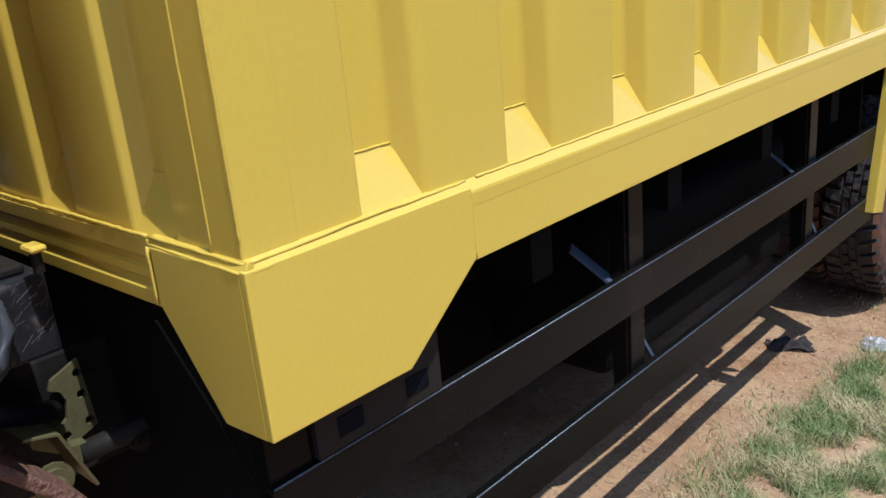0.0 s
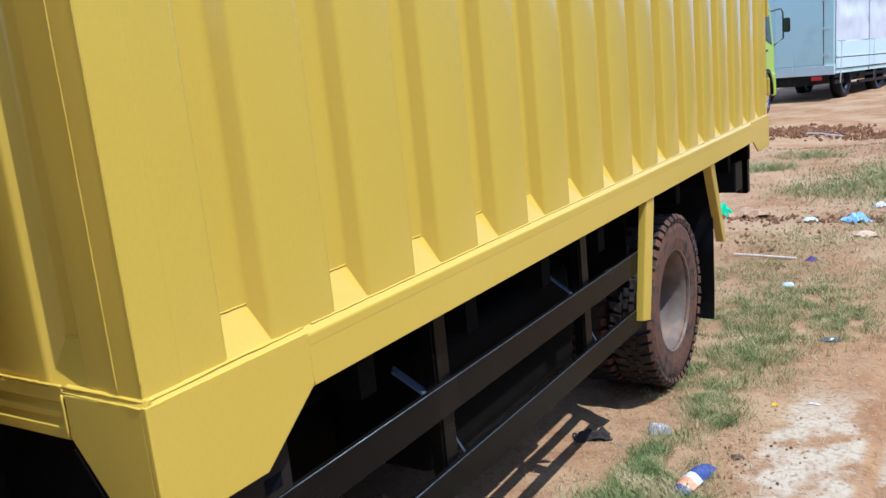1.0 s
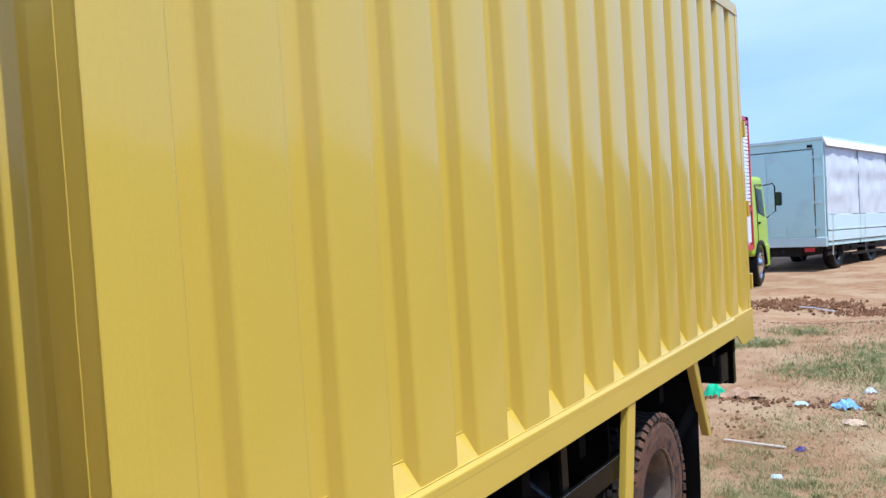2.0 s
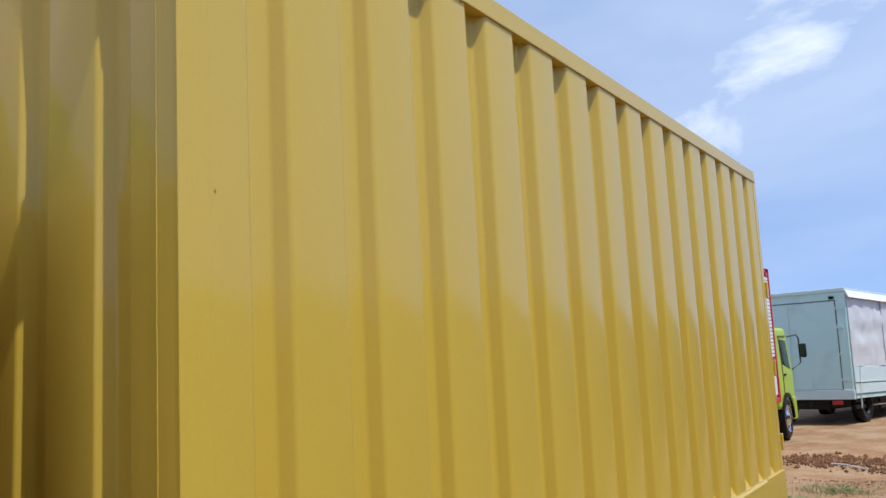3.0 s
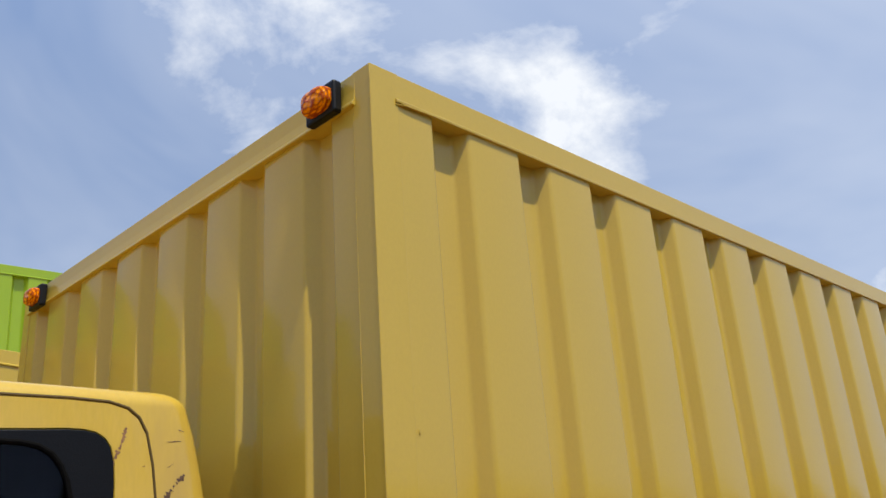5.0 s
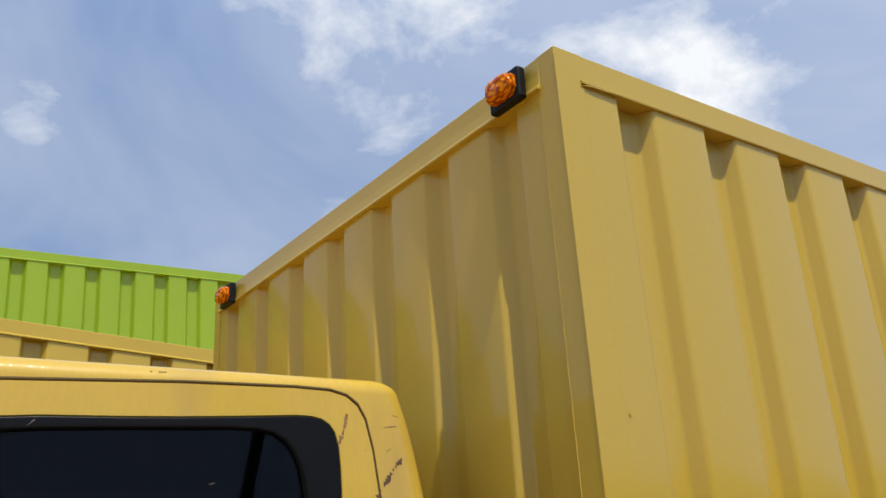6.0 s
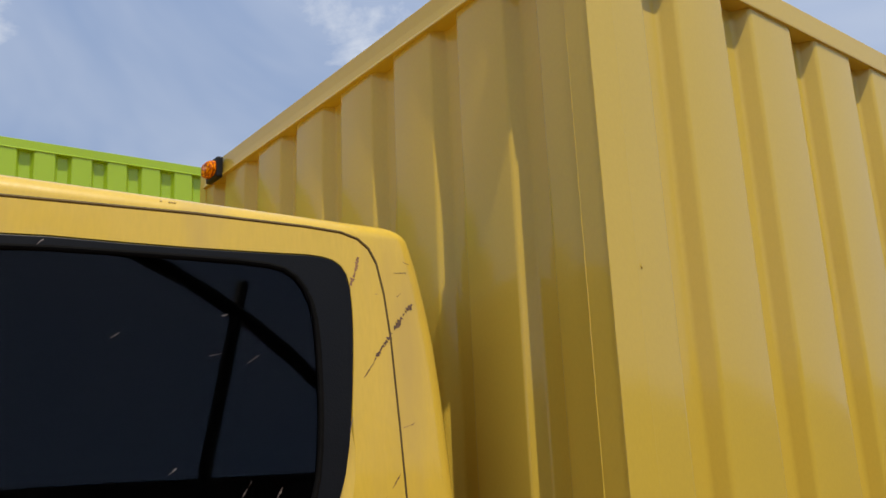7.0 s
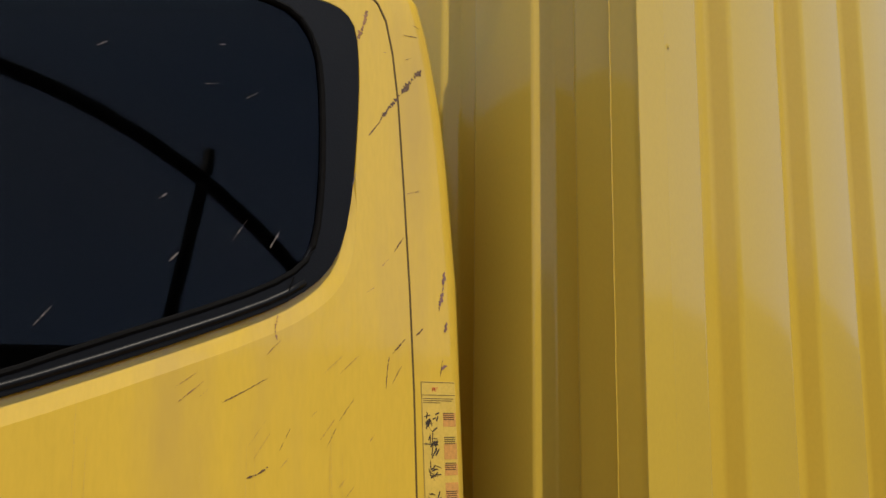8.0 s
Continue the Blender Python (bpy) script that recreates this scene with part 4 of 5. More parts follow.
for u0, v0, u1, v1 in ((-0.279, 1.8568, -0.217, 1.8562), (-0.279, 1.838, -0.217, 1.8374), (-0.2793, 1.857, -0.2787, 1.51), (-0.276, 1.8330, -0.220, 1.8322), (-0.276, 1.8300, -0.222, 1.8292), (-0.276, 1.8270, -0.245, 1.8262)):
    ring_plate(bm, [(u0, v0), (u1, v0), (u1, v1), (u0, v1)], [], on_side, -0.0031, -0.0028)
part("printed_lines", bm, INK, sticker)
bm = bmesh.new()
for base in (1.800, 1.765, 1.728, 1.688, 1.65, 1.61):
    for _ in range(17):
        u, v, a, l = -0.262 + rnd.uniform(-0.010, 0.010), base + rnd.uniform(-0.013, 0.013), rnd.uniform(0, 3.14), rnd.uniform(0.004, 0.013)
        du, dv = math.cos(a) * l / 2, math.sin(a) * l / 2
        ring_plate(bm, [(u - du, v - dv), (u + du, v + dv), (u + du + 0.0015, v + dv - 0.0015), (u - du + 0.0015, v - dv - 0.0015)], [], on_side, -0.0031, -0.0027)
    for q in range(4):
        ring_plate(bm, [(-0.240, base + 0.012 - 0.003 * q), (-0.220, base + 0.012 - 0.003 * q), (-0.220, base + 0.0110 - 0.003 * q), (-0.240, base + 0.0110 - 0.003 * q)], [], on_side, -0.0029, -0.0026)
part("pictogram", bm, INK, sticker)
for v0, v1 in ((1.812, 1.792), (1.768, 1.745), (1.738, 1.722), (1.712, 1.680), (1.662, 1.64)):
    part("orange_panel", ring_plate(bmesh.new(), [(-0.241, v0), (-0.217, v0), (-0.217, v1), (-0.241, v1)], [], on_side, -0.0031, -0.0029), ORANGE, sticker)
word = bpy.data.curves.new("caution_word", "FONT")
word.body, word.size, word.extrude = "PERHATIAN", 0.0092, 0.0003
text = new("caution_word", word)
word.materials.append(REDINK)
text.parent = sticker
text.matrix_local = Matrix.Translation(on_side(-0.260, 1.843, -0.0026)) @ Euler((radians(90), 0, radians(90))).to_matrix().to_4x4()

# behind the cab: dusty box, bracket, bolt, hose and rod
def fitting(name, bm, *rest, **more):
    """A part behind the cab, set where the frame carries it."""
    for v in bm.verts:
        v.co += Vector((0.012, 0.018, 0.004))
    return part(name, bm, *rest, **more)


fitting("intake_box", boxes((-0.72, -0.41, -0.24, -0.085, 1.098, 1.222)), SCUFFED, truck, "scuffed black box behind the cab", bevel=0.008)
scuff = bmesh.new()
rnd = random.Random(41)
for _ in range(46):
    y, z, l, t = rnd.uniform(-0.232, -0.095), rnd.uniform(1.105, 1.214), rnd.uniform(0.004, 0.030), rnd.uniform(0.2, 1.1)
    dy, dz, w = l * math.cos(t), l * math.sin(t), rnd.uniform(0.0003, 0.0010)
    y2, z2 = min(y + dy, -0.09), min(z + dz, 1.217)
    scuff.faces.new([scuff.verts.new(p) for p in ((-0.4094, y, z - w), (-0.4094, y2, z2 - w), (-0.4094, y2, z2 + w), (-0.4094, y, z + w))])
fitting("scuff", scuff, DUSTYSCUFF, truck, "pale scuffs on black plastic")
fitting("box_top_strip", boxes((-0.72, -0.425, -0.23, -0.105, 1.222, 1.236)), PRIMER, truck, bevel=0.004)
holes = [rounded([(u + 0.0075 * c, v + 0.0075 * s) for c, s in ((1, 1), (-1, 1), (-1, -1), (1, -1))], 1) for u, v in ((-0.016, 0.987), (-0.017, 0.948), (-0.014, 0.897), (-0.056, 0.886))]
fitting("bracket_plate", ring_plate(bmesh.new(), [(-0.010, 1.011), (-0.002, 0.885), (-0.071, 0.858), (-0.112, 0.888), (-0.138, 0.950), (-0.112, 0.947), (-0.091, 0.918), (-0.065, 0.902), (-0.049, 0.916), (-0.043, 0.947), (-0.050, 0.966), (-0.066, 0.974), (-0.060, 0.990), (-0.032, 1.001)], holes, lambda u, v, w: (w, u, v), -0.583, -0.575), ZINC, truck, "olive zinc-plated bracket with round holes")
fitting("cross_tube", tube(bmesh.new(), [(-0.525, -0.06, 0.872), (-0.525, 0.07, 0.870), (-0.525, 0.22, 0.869)], 0.019, 10), DUSTYPART, truck, "dusty steel tube", smooth=True)
fitting("tube_clamp", boxes((-0.520, -0.504, 0.060, 0.160, 0.838, 0.912), (-0.56, -0.52, 0.060, 0.072, 0.838, 0.912)), DUSTYPART, truck, bevel=0.004)
fitting("clamp_tab", boxes((-0.516, -0.500, 0.162, 0.185, 0.868, 0.905)), DUSTYPART, truck, bevel=0.003)
bm = tube(bmesh.new(), [(-0.54, 0.036, 0.850), (-0.505, 0.036, 0.850)], 0.017, 14)
tube(bm, [(-0.505, 0.036, 0.850), (-0.498, 0.036, 0.850)], 0.009, 10)
fitting("tube_eye", bm, DUSTYPART, truck)
fitting("clip", prism(bmesh.new(), [(-0.078, 0.896), (-0.046, 0.890), (-0.050, 0.862), (-0.066, 0.856)], lambda u, v, w: (w, u, v), -0.545, -0.520), ZINC, truck, "brass-coloured clip", bevel=0.002)
fitting("rail_tag", boxes((-0.585, -0.580, 0.000, 0.016, 0.966, 0.977)), PRIMER, truck)
fitting("rail_tag", boxes((-0.585, -0.580, 0.068, 0.078, 0.942, 0.946)), PALESCR, truck)
fitting("rubber_arm", bar(bmesh.new(), (-0.57, 0.060, 0.925), (-0.56, 0.135, 0.990), 0.022, 0.012), ZINC, truck, bevel=0.002)
bm = bar(bmesh.new(), (-0.515, -0.155, 0.962), (-0.515, -0.104, 0.948), 0.09, 0.006)
bar(bm, (-0.515, -0.104, 0.948), (-0.515, -0.064, 0.836), 0.09, 0.006)
fitting("hinge_arm", bm, ZINC, truck, "folded olive zinc-plated arm", bevel=0.0015)
bm = bmesh.new()
for r, x0, x1 in ((0.032, -0.490, -0.484), (0.024, -0.484, -0.477), (0.013, -0.477, -0.455)):
    tube(bm, [(x0, -0.122, 0.868), (x1, -0.122, 0.868)], r, 14)
fitting("bolt", bm, ZINC, truck, "brass-coloured bolt with washers")
fitting("bolt", tube(bmesh.new(), [(-0.512, -0.128, 0.938), (-0.500, -0.128, 0.938)], 0.009, 10), ZINC, truck)
fitting("hose", tube(bmesh.new(), [(-0.535, -0.21, 1.010), (-0.535, -0.14, 0.985), (-0.545, -0.098, 0.955), (-0.565, -0.075, 0.940)], 0.023, 12), RUBBER, truck, smooth=True)
fitting("air_elbow", tube(bmesh.new(), [(-0.39, -0.190, 1.222), (-0.39, -0.166, 1.200), (-0.39, -0.160, 1.164), (-0.39, -0.176, 1.120), (-0.39, -0.210, 1.095)], 0.012, 12), GREYPIPE, truck, "grey plastic air pipe elbow", smooth=True)
fitting("mud_plate", bar(bmesh.new(), (-0.46, -0.225, 0.987), (-0.46, -0.120, 0.866), 0.16, 0.020), REDMUD, truck, "plate caked with dried red mud", bevel=0.004)
part("cable", tube(bmesh.new(), [(-0.10, -0.068, 1.217), (-0.10, 0.028, 0.933)], 0.0020, 6), NEARBLACK, truck)
fitting("body_bolt", tube(bmesh.new(), [(-0.375, -0.105, 1.232), (-0.375, -0.105, 1.262)], 0.008, 8), DUSTY, truck)
fitting("bolt_cap", boxes((-0.395, -0.357, -0.117, -0.093, 1.262, 1.272)), YELLOW, truck, bevel=0.006)


# ---- the neighbouring trucks ----
def parked_body(label, paint, m, length, width, bottom, top, pitch, first, count):
    t = tagged(empty("parked_truck", m), label, "truck", "parked box trucks")
    cargo_box(t, paint, length, width, bottom, top, pitch, first, count, [0.141 + 0.256 * k for k in range(6)], False)
    for x in (-0.62, -width + 0.62):
        part("chassis_rail", boxes((x - 0.035, x + 0.035, 0.1, length - 0.2, bottom - 0.37, bottom - 0.02)), DUSTY, t)
    for x, out in ((-0.28, 1), (-width + 0.28, -1)):
        wheel(t, x, length - 1.3, LEVEL + 0.391 - m.translation.z, out, False)
        wheel(t, x, 0.5, LEVEL + 0.391 - m.translation.z, out, False)
    return t


parked_body("yellow corrugated box truck parked close alongside", YELLOW, pose(-2.80, -2.35, 0.15, -1.7, 0, 6.0), 4.7, 1.90, 1.168, 3.187, 0.300, 0.235, 14)
parked_body("tall lime-green corrugated box truck in the next row", GREEN, pose(-5.25, -3.2, -0.14, 1.7, 0, 0), 6.6, 2.2, 1.45, 4.48, 0.255, 0.19, 24)

# ---- the green-cab truck further back ----
lime = tagged(on_yard(empty("stake_truck", pose(-2.86, 12.55, 0.0) @ Matrix.Scale(0.957, 4))), "lime-green truck with a red-framed white slatted cargo body", "truck")
shell2 = cab_shell(bmesh.new(), lambda z: float(np.interp(z, (0.5, 1.4, 2.6), (8.22, 8.22, 7.98))), lambda z: 6.45, lambda z: 1.02 - 0.05 * max(0.0, z - 1.5), -1.05, 2.62, 0.75, turn=0.10)
part("cab_shell", shell2, LIME, lime, "lime-green cab", smooth=True)
part("side_window", prism(bmesh.new(), [(7.95, 1.62), (7.86, 2.30), (7.20, 2.34), (7.15, 1.75)], lambda u, v, w: (-0.055 - 0.05 * max(0.0, v - 1.5) + w, u, v), 0.0, 0.025), FARGLASS, lime)
part("door_line", tube(bmesh.new(), [(-0.028, 7.05, 1.0), (-0.028, 7.05, 1.7), (-0.065, 7.08, 2.42), (-0.065, 7.85, 2.42)], 0.010, 6), SEAM, lime)
part("door_handle", boxes((-0.04, 0.0, 7.15, 7.30, 1.48, 1.53)), RUBBER, lime)
part("mudguard", prism(bmesh.new(), [(7.2 + 0.62 * math.cos(a), 0.47 + 0.62 * math.sin(a)) for a in np.linspace(0, math.pi, 14)] + [(7.2 + 0.53 * math.cos(a), 0.47 + 0.53 * math.sin(a)) for a in np.linspace(math.pi, 0, 14)], lambda u, v, w: (w, u, v), -0.3, 0.012), TRIM, lime)
part("front_panel", boxes((-0.10, -0.01, 7.80, 8.22, 0.42, 0.95)), LIME, lime, bevel=0.02)
part("mirror_arm", tube(bmesh.new(), [(-0.08, 8.10, 2.40), (0.12, 8.25, 2.44), (0.16, 8.28, 2.35), (0.16, 8.28, 1.75), (-0.03, 8.15, 1.60)], 0.018, 6), RUBBER, lime)
mirror = part("mirror", boxes((0.16, 0.32, 8.24, 8.34, 1.88, 2.22)), RUBBER, lime, bevel=0.045, segments=3)
part("mirror_glass", boxes((0.18, 0.30, 8.232, 8.238, 1.91, 2.19)), FARGLASS, mirror)
bm = bmesh.new()
lathe(bm, [(0.29, -0.13), (0.42, -0.14), (0.485, -0.10), (0.485, 0.10), (0.42, 0.14), (0.29, 0.13)], 40)
wheel_far = part("wheel_tyre", bm, TRIM, lime, "black tyre", smooth=True)
wheel_far.location = (-0.16, 7.2, 0.487)
bm = bmesh.new()
lathe(bm, [(0.31, 0.150), (0.28, 0.11), (0.22, 0.09), (0.17, 0.12), (0.10, 0.17), (0.001, 0.18), (0.001, -0.05), (0.30, -0.05)], 32)
for k in range(8):
    a = k * math.tau / 8
    tube(bm, [(0.02, 0.205 * math.cos(a), 0.205 * math.sin(a)), (0.065, 0.205 * math.cos(a), 0.205 * math.sin(a))], 0.022, 6)
part("rim", bm, CHROME, wheel_far, "bright chromed rim", smooth=True)
bm = boxes((-0.10, 0.03, 6.02, 6.28, 3.78, 3.95), (-0.06, 0.04, 6.22, 6.28, 0.95, 3.95), (-0.10, 0.03, 0.0, 6.28, 1.80, 1.92), (-0.10, 0.03, 0.0, 6.28, 3.86, 3.95), (-0.10, 0.03, 0.0, 6.28, 0.92, 1.04))
for y in (0.0, 1.5, 3.0, 4.5):
    box(bm, -0.06, 0.04, y, y + 0.07, 0.95, 3.95)
part("body_frame", bm, RED, lime, "red steel frame", bevel=0.006)
for k in range(22):
    part("slat", boxes((-0.035, 0.012, 0.05, 6.22, 1.95 + 0.083 * k, 2.015 + 0.083 * k)), WHITE, lime)
part("body_side", boxes((-0.06, -0.04, 0.0, 6.25, 1.0, 3.88), (-2.1, -0.06, 6.2, 6.24, 1.0, 3.88), (-2.1, -2.05, 0.0, 6.25, 1.0, 3.88)), WHITE, lime)
part("body_lower_panel", boxes((-0.05, 0.0, 5.9, 6.20, 1.10, 1.78)), WHITE, lime)
part("chassis_rail", boxes((-1.5, -0.6, 0.2, 8.0, 0.6, 0.9)), DUSTY, lime)
for y in (1.2,):
    w2 = new("wheel_tyre", wheel_far.data)
    w2.parent, w2.location = lime, (-0.16, y, 0.487)

# ---- the aqua curtain-side truck ----
aqua = tagged(on_yard(empty("curtain_truck", pose(-1.98, 23.0, 0.0, -1.6, 0, -11.0))), "pale aqua box truck with grey-white side curtains", "truck")
B, T = 0.67, 3.46
part("end_wall", boxes((-2.45, 0.0, 0.0, 0.06, B, T)), AQUA, aqua, bevel=0.01)
for x0, x1 in ((-2.36, -1.50), (-1.48, -0.27)):
    leaf = part("rear_door", boxes((x0, x1, -0.018, 0.0, B + 0.24, T - 0.30)), AQUA, aqua, "pale aqua steel door leaf", bevel=0.006)
    for z in (B + 0.45, B + 1.1, B + 1.8, T - 0.5):
        part("hinge", boxes((x1 - 0.02, x1 + 0.16, -0.035, -0.012, z, z + 0.06)), PALEAQUA, leaf)
    part("lock_bar", tube(bmesh.new(), [(x1 - 0.75, -0.04, B + 0.15), (x1 - 0.75, -0.04, B + 0.55)], 0.014, 6), PALEAQUA, leaf)
part("door_frame", boxes((-0.262, -0.245, -0.012, 0.0, B + 0.2, T - 0.25), (-2.4, -0.245, -0.012, 0.0, T - 0.27, T - 0.25)), SEAM, aqua)
part("door_top_lamp", boxes((-0.40, -0.27, -0.03, 0.0, T - 0.22, T - 0.15)), RUBBER, aqua)
part("roof_edge", boxes((-2.47, 0.02, -0.04, 8.0, T - 0.04, T + 0.05)), PALEAQUA, aqua, bevel=0.01)
part("awning_panel", prism(bmesh.new(), [(0.0, T + 0.04), (0.11, T - 0.20), (0.09, T - 0.21), (-0.03, T)], lambda u, v, w: (u, w, v), 0.0, 8.0), WHITE, aqua, "folded white wing panel")
part("sill_panel", boxes((-2.45, 0.02, -0.03, 0.08, B - 0.02, B + 0.22)), PALEAQUA, aqua, bevel=0.01)
rnd = random.Random(8)
for k in range(3):
    y0 = 0.06 + 2.64 * k
    bm = bmesh.new()
    rows = []
    for i in range(17):
        u = i / 16
        row = []
        for j in range(17):
            v = j / 16
            sag = 0.035 * noise.noise((u * 6 + k * 3, v * 5, 1.0)) + 0.040 * noise.noise((u * 17 + k, v * 5, 5.0))
            row.append(bm.verts.new((0.015 + sag, y0 + 0.02 + u * 2.60, B + 0.80 + v * (T - 0.16 - B - 0.80) + 0.02 * math.sin(u * 9 + k) * (1 - v))))
        rows.append(row)
    for i in range(16):
        for j in range(16):
            bm.faces.new((rows[i][j], rows[i + 1][j], rows[i + 1][j + 1], rows[i][j + 1]))
    part("curtain", bm, TARP, aqua, "wrinkled grey-white tarpaulin", smooth=True)
    part("curtain_post", boxes((-0.03, 0.03, y0 - 0.02, y0 + 0.02, B, T - 0.1)), SILVER, aqua)
    part("drop_side", boxes((-0.02, 0.035, y0 + 0.02, y0 + 2.62, B + 0.42, B + 0.80), (-0.02, 0.042, y0 + 0.02, y0 + 2.62, B + 0.40, B + 0.45)), PALEAQUA, aqua, bevel=0.006)
    part("drop_side", boxes((-0.02, 0.030, y0 + 0.02, y0 + 2.62, B + 0.12, B + 0.38)), PALEAQUA, aqua, bevel=0.006)
    part("strap", bar(bmesh.new(), (0.06, y0 + 0.35, B + 0.82), (0.05, y0 + 0.25 + 0.1 * rnd.random(), B - 0.25), 0.03, 0.006), WHITE, aqua)
part("box_back", boxes((-2.45, -2.40, 0.05, 8.0, B, T), (-2.45, 0.0, 7.95, 8.0, B, T), (-2.45, 0.0, 0.0, 8.0, B, B + 0.1)), AQUA, aqua)
part("chassis_rail", boxes((-1.7, -0.7, 0.2, 9.0, B - 0.28, B)), DUSTY, aqua)
part("side_guard", boxes((-0.14, -0.08, 0.3, 1.0, 0.40, 0.50), (-0.14, -0.08, 0.3, 1.0, 0.56, 0.64), (-0.14, -0.08, 2.2, 5.0, 0.34, 0.42), (-0.14, -0.08, 2.2, 5.0, 0.52, 0.60)), PRIMER, aqua)
part("tail_lamp", boxes((-0.55, -0.30, -0.02, 0.03, 0.52, 0.62)), RED, aqua)
for x in (-0.22, -2.2):
    for y in (1.15, 4.0, 7.0):
        w2 = new("wheel_tyre", wheel_far.data)
        w2.parent, w2.location = aqua, (x, y, 0.487)

# ---- what the window reflects: a hoop frame and a dark wall across the yard ----
hoop = tagged(empty("hoop_frame"), "dark steel hoop of an open shed frame with a slanted post", "frame")
part("hoop_tube", tube(bmesh.new(), [(4.0, -1.8 + 4.0 * math.sin(a), LEVEL - 0.1 + 4.48 * math.cos(a)) for a in np.linspace(-math.pi / 2, math.pi / 2, 41)], 0.055, 8), DUSTY, hoop, smooth=True)
part("hoop_post", tube(bmesh.new(), [(4.0, -0.38, LEVEL - 0.1), (4.0, 0.21, 2.88), (4.0, 0.47, 4.07)], 0.045, 8), DUSTY, hoop, smooth=True)
DARKWALL = material("dark_weathered_wall", (0.050, 0.045, 0.038), 0.9, vary=0.3, scale=0.6, fine=8, bump=0.3)
tagged(part("wall_far_side", boxes((4.6, 4.85, -14, 30, -0.1, 2.82)), DARKWALL), "dark weathered boundary wall across the yard", "wall", kind="structure")

# ---- grass, clods and litter ----
BLADE = material("grass_blades", (0.185, 0.235, 0.070), 0.7, vary=0.40, scale=7.0, fine=90, bump=0.0, stain=(0.44, 0.36, 0.18), amount=0.62)
rnd = random.Random(21)
GRASS = ((0.05, 1.62, 0.24, 0.38, 1.9), (0.06, 2.02, 0.21, 0.36, 1.9), (-0.02, 2.46, 0.09, 0.24, 1.1), (0.10, 1.20, 0.20, 0.30, 1.2), (0.04, 3.20, 0.12, 0.30, 0.8), (0.16, 2.95, 0.10, 0.12, 0.4), (0.10, 3.95, 0.24, 0.45, 0.9), (-0.05, 4.75, 0.30, 0.5, 0.7), (0.28, 5.1, 0.28, 0.5, 0.5), (-0.25, 5.7, 0.5, 0.5, 0.35), (0.50, 4.6, 0.16, 0.3, 0.6), (-0.18, 3.6, 0.10, 0.3, 0.6),
    (0.35, 10.3, 0.75, 1.1, 1.0), (-0.30, 9.4, 0.45, 0.5, 0.5), (1.2, 10.6, 0.8, 1.4, 1.0), (-1.35, 11.3, 0.35, 0.35, 0.9), (0.75, 7.6, 0.35, 0.5, 0.6), (-0.9, 12.4, 0.4, 0.3, 0.6), (0.8, 9.0, 0.5, 0.7, 0.7), (1.3, 12.8, 1.0, 0.9, 0.6), (0.80, 5.8, 0.25, 0.5, 0.5), (-0.10, 6.9, 0.5, 0.6, 0.25), (-0.35, 4.3, 0.3, 0.5, 0.4))
gv, gf = [], []
for cx, cy, sx, sy, thick in GRASS:
    far = cy > 7
    for _ in range(int((11000 if not far else 4500) * thick * (sx * sy) ** 0.5 * 2.4)):
        x, y = rnd.gauss(cx, sx * 0.62), rnd.gauss(cy, sy * 0.62)
        if noise.noise((x * 6.5, y * 6.5, 2.0)) < -0.42 + 0.40 * rnd.random() or x < -0.33 and y < 4.0:
            continue
        z = ground_height(x, y)
        h, a, w = rnd.uniform(0.012, 0.052) * (1.5 if far else 1.0), rnd.uniform(0, math.tau), rnd.uniform(0.0008, 0.0018) * (2.2 if far else 1.0)
        lean, b = rnd.uniform(0.3, 1.5) * h, rnd.uniform(0, math.tau)
        dx, dy, lx, ly = math.cos(a) * w, math.sin(a) * w, math.cos(b) * lean, math.sin(b) * lean
        n = len(gv)
        gv += [(x - dx, y - dy, z - 0.004), (x + dx, y + dy, z - 0.004), (x + dx * 0.7 + lx * 0.4, y + dy * 0.7 + ly * 0.4, z + h * 0.65), (x - dx * 0.7 + lx * 0.4, y - dy * 0.7 + ly * 0.4, z + h * 0.65), (x + lx, y + ly, z + h)]
        gf += [(n, n + 1, n + 2, n + 3), (n + 3, n + 2, n + 4)]
me = bpy.data.meshes.new("grass")
me.from_pydata(gv, [], gf)
me.materials.append(BLADE)
tagged(on_yard(new("grass", me)), "short patchy green and dry yellow grass", "grass", kind="stuff")

STRAWMAT = material("dry_straw", (0.42, 0.33, 0.17), 0.8, vary=0.3, scale=3, bump=0.0)
gv, gf = [], []
for _ in range(15000):
    x, y = rnd.gauss(0.1, 0.5), 1.0 + 8.5 * rnd.random() ** 1.3
    if x < -0.7 and y < 4:
        continue
    z, a, l, w = ground_height(x, y) + 0.004, rnd.uniform(0, math.tau), rnd.uniform(0.008, 0.042), 0.0008 * (1 + 0.25 * y)
    dx, dy, n = math.cos(a) * l, math.sin(a) * l, len(gv)
    gv += [(x - dy / l * w, y + dx / l * w, z), (x + dy / l * w, y - dx / l * w, z), (x + dx, y + dy, z + rnd.uniform(0, 0.014))]
    gf.append((n, n + 1, n + 2))
me = bpy.data.meshes.new("dry_straw")
me.from_pydata(gv, [], gf)
me.materials.append(STRAWMAT)
tagged(on_yard(new("dry_straw", me)), "scattered dry straw and grass litter", "straw", kind="stuff")

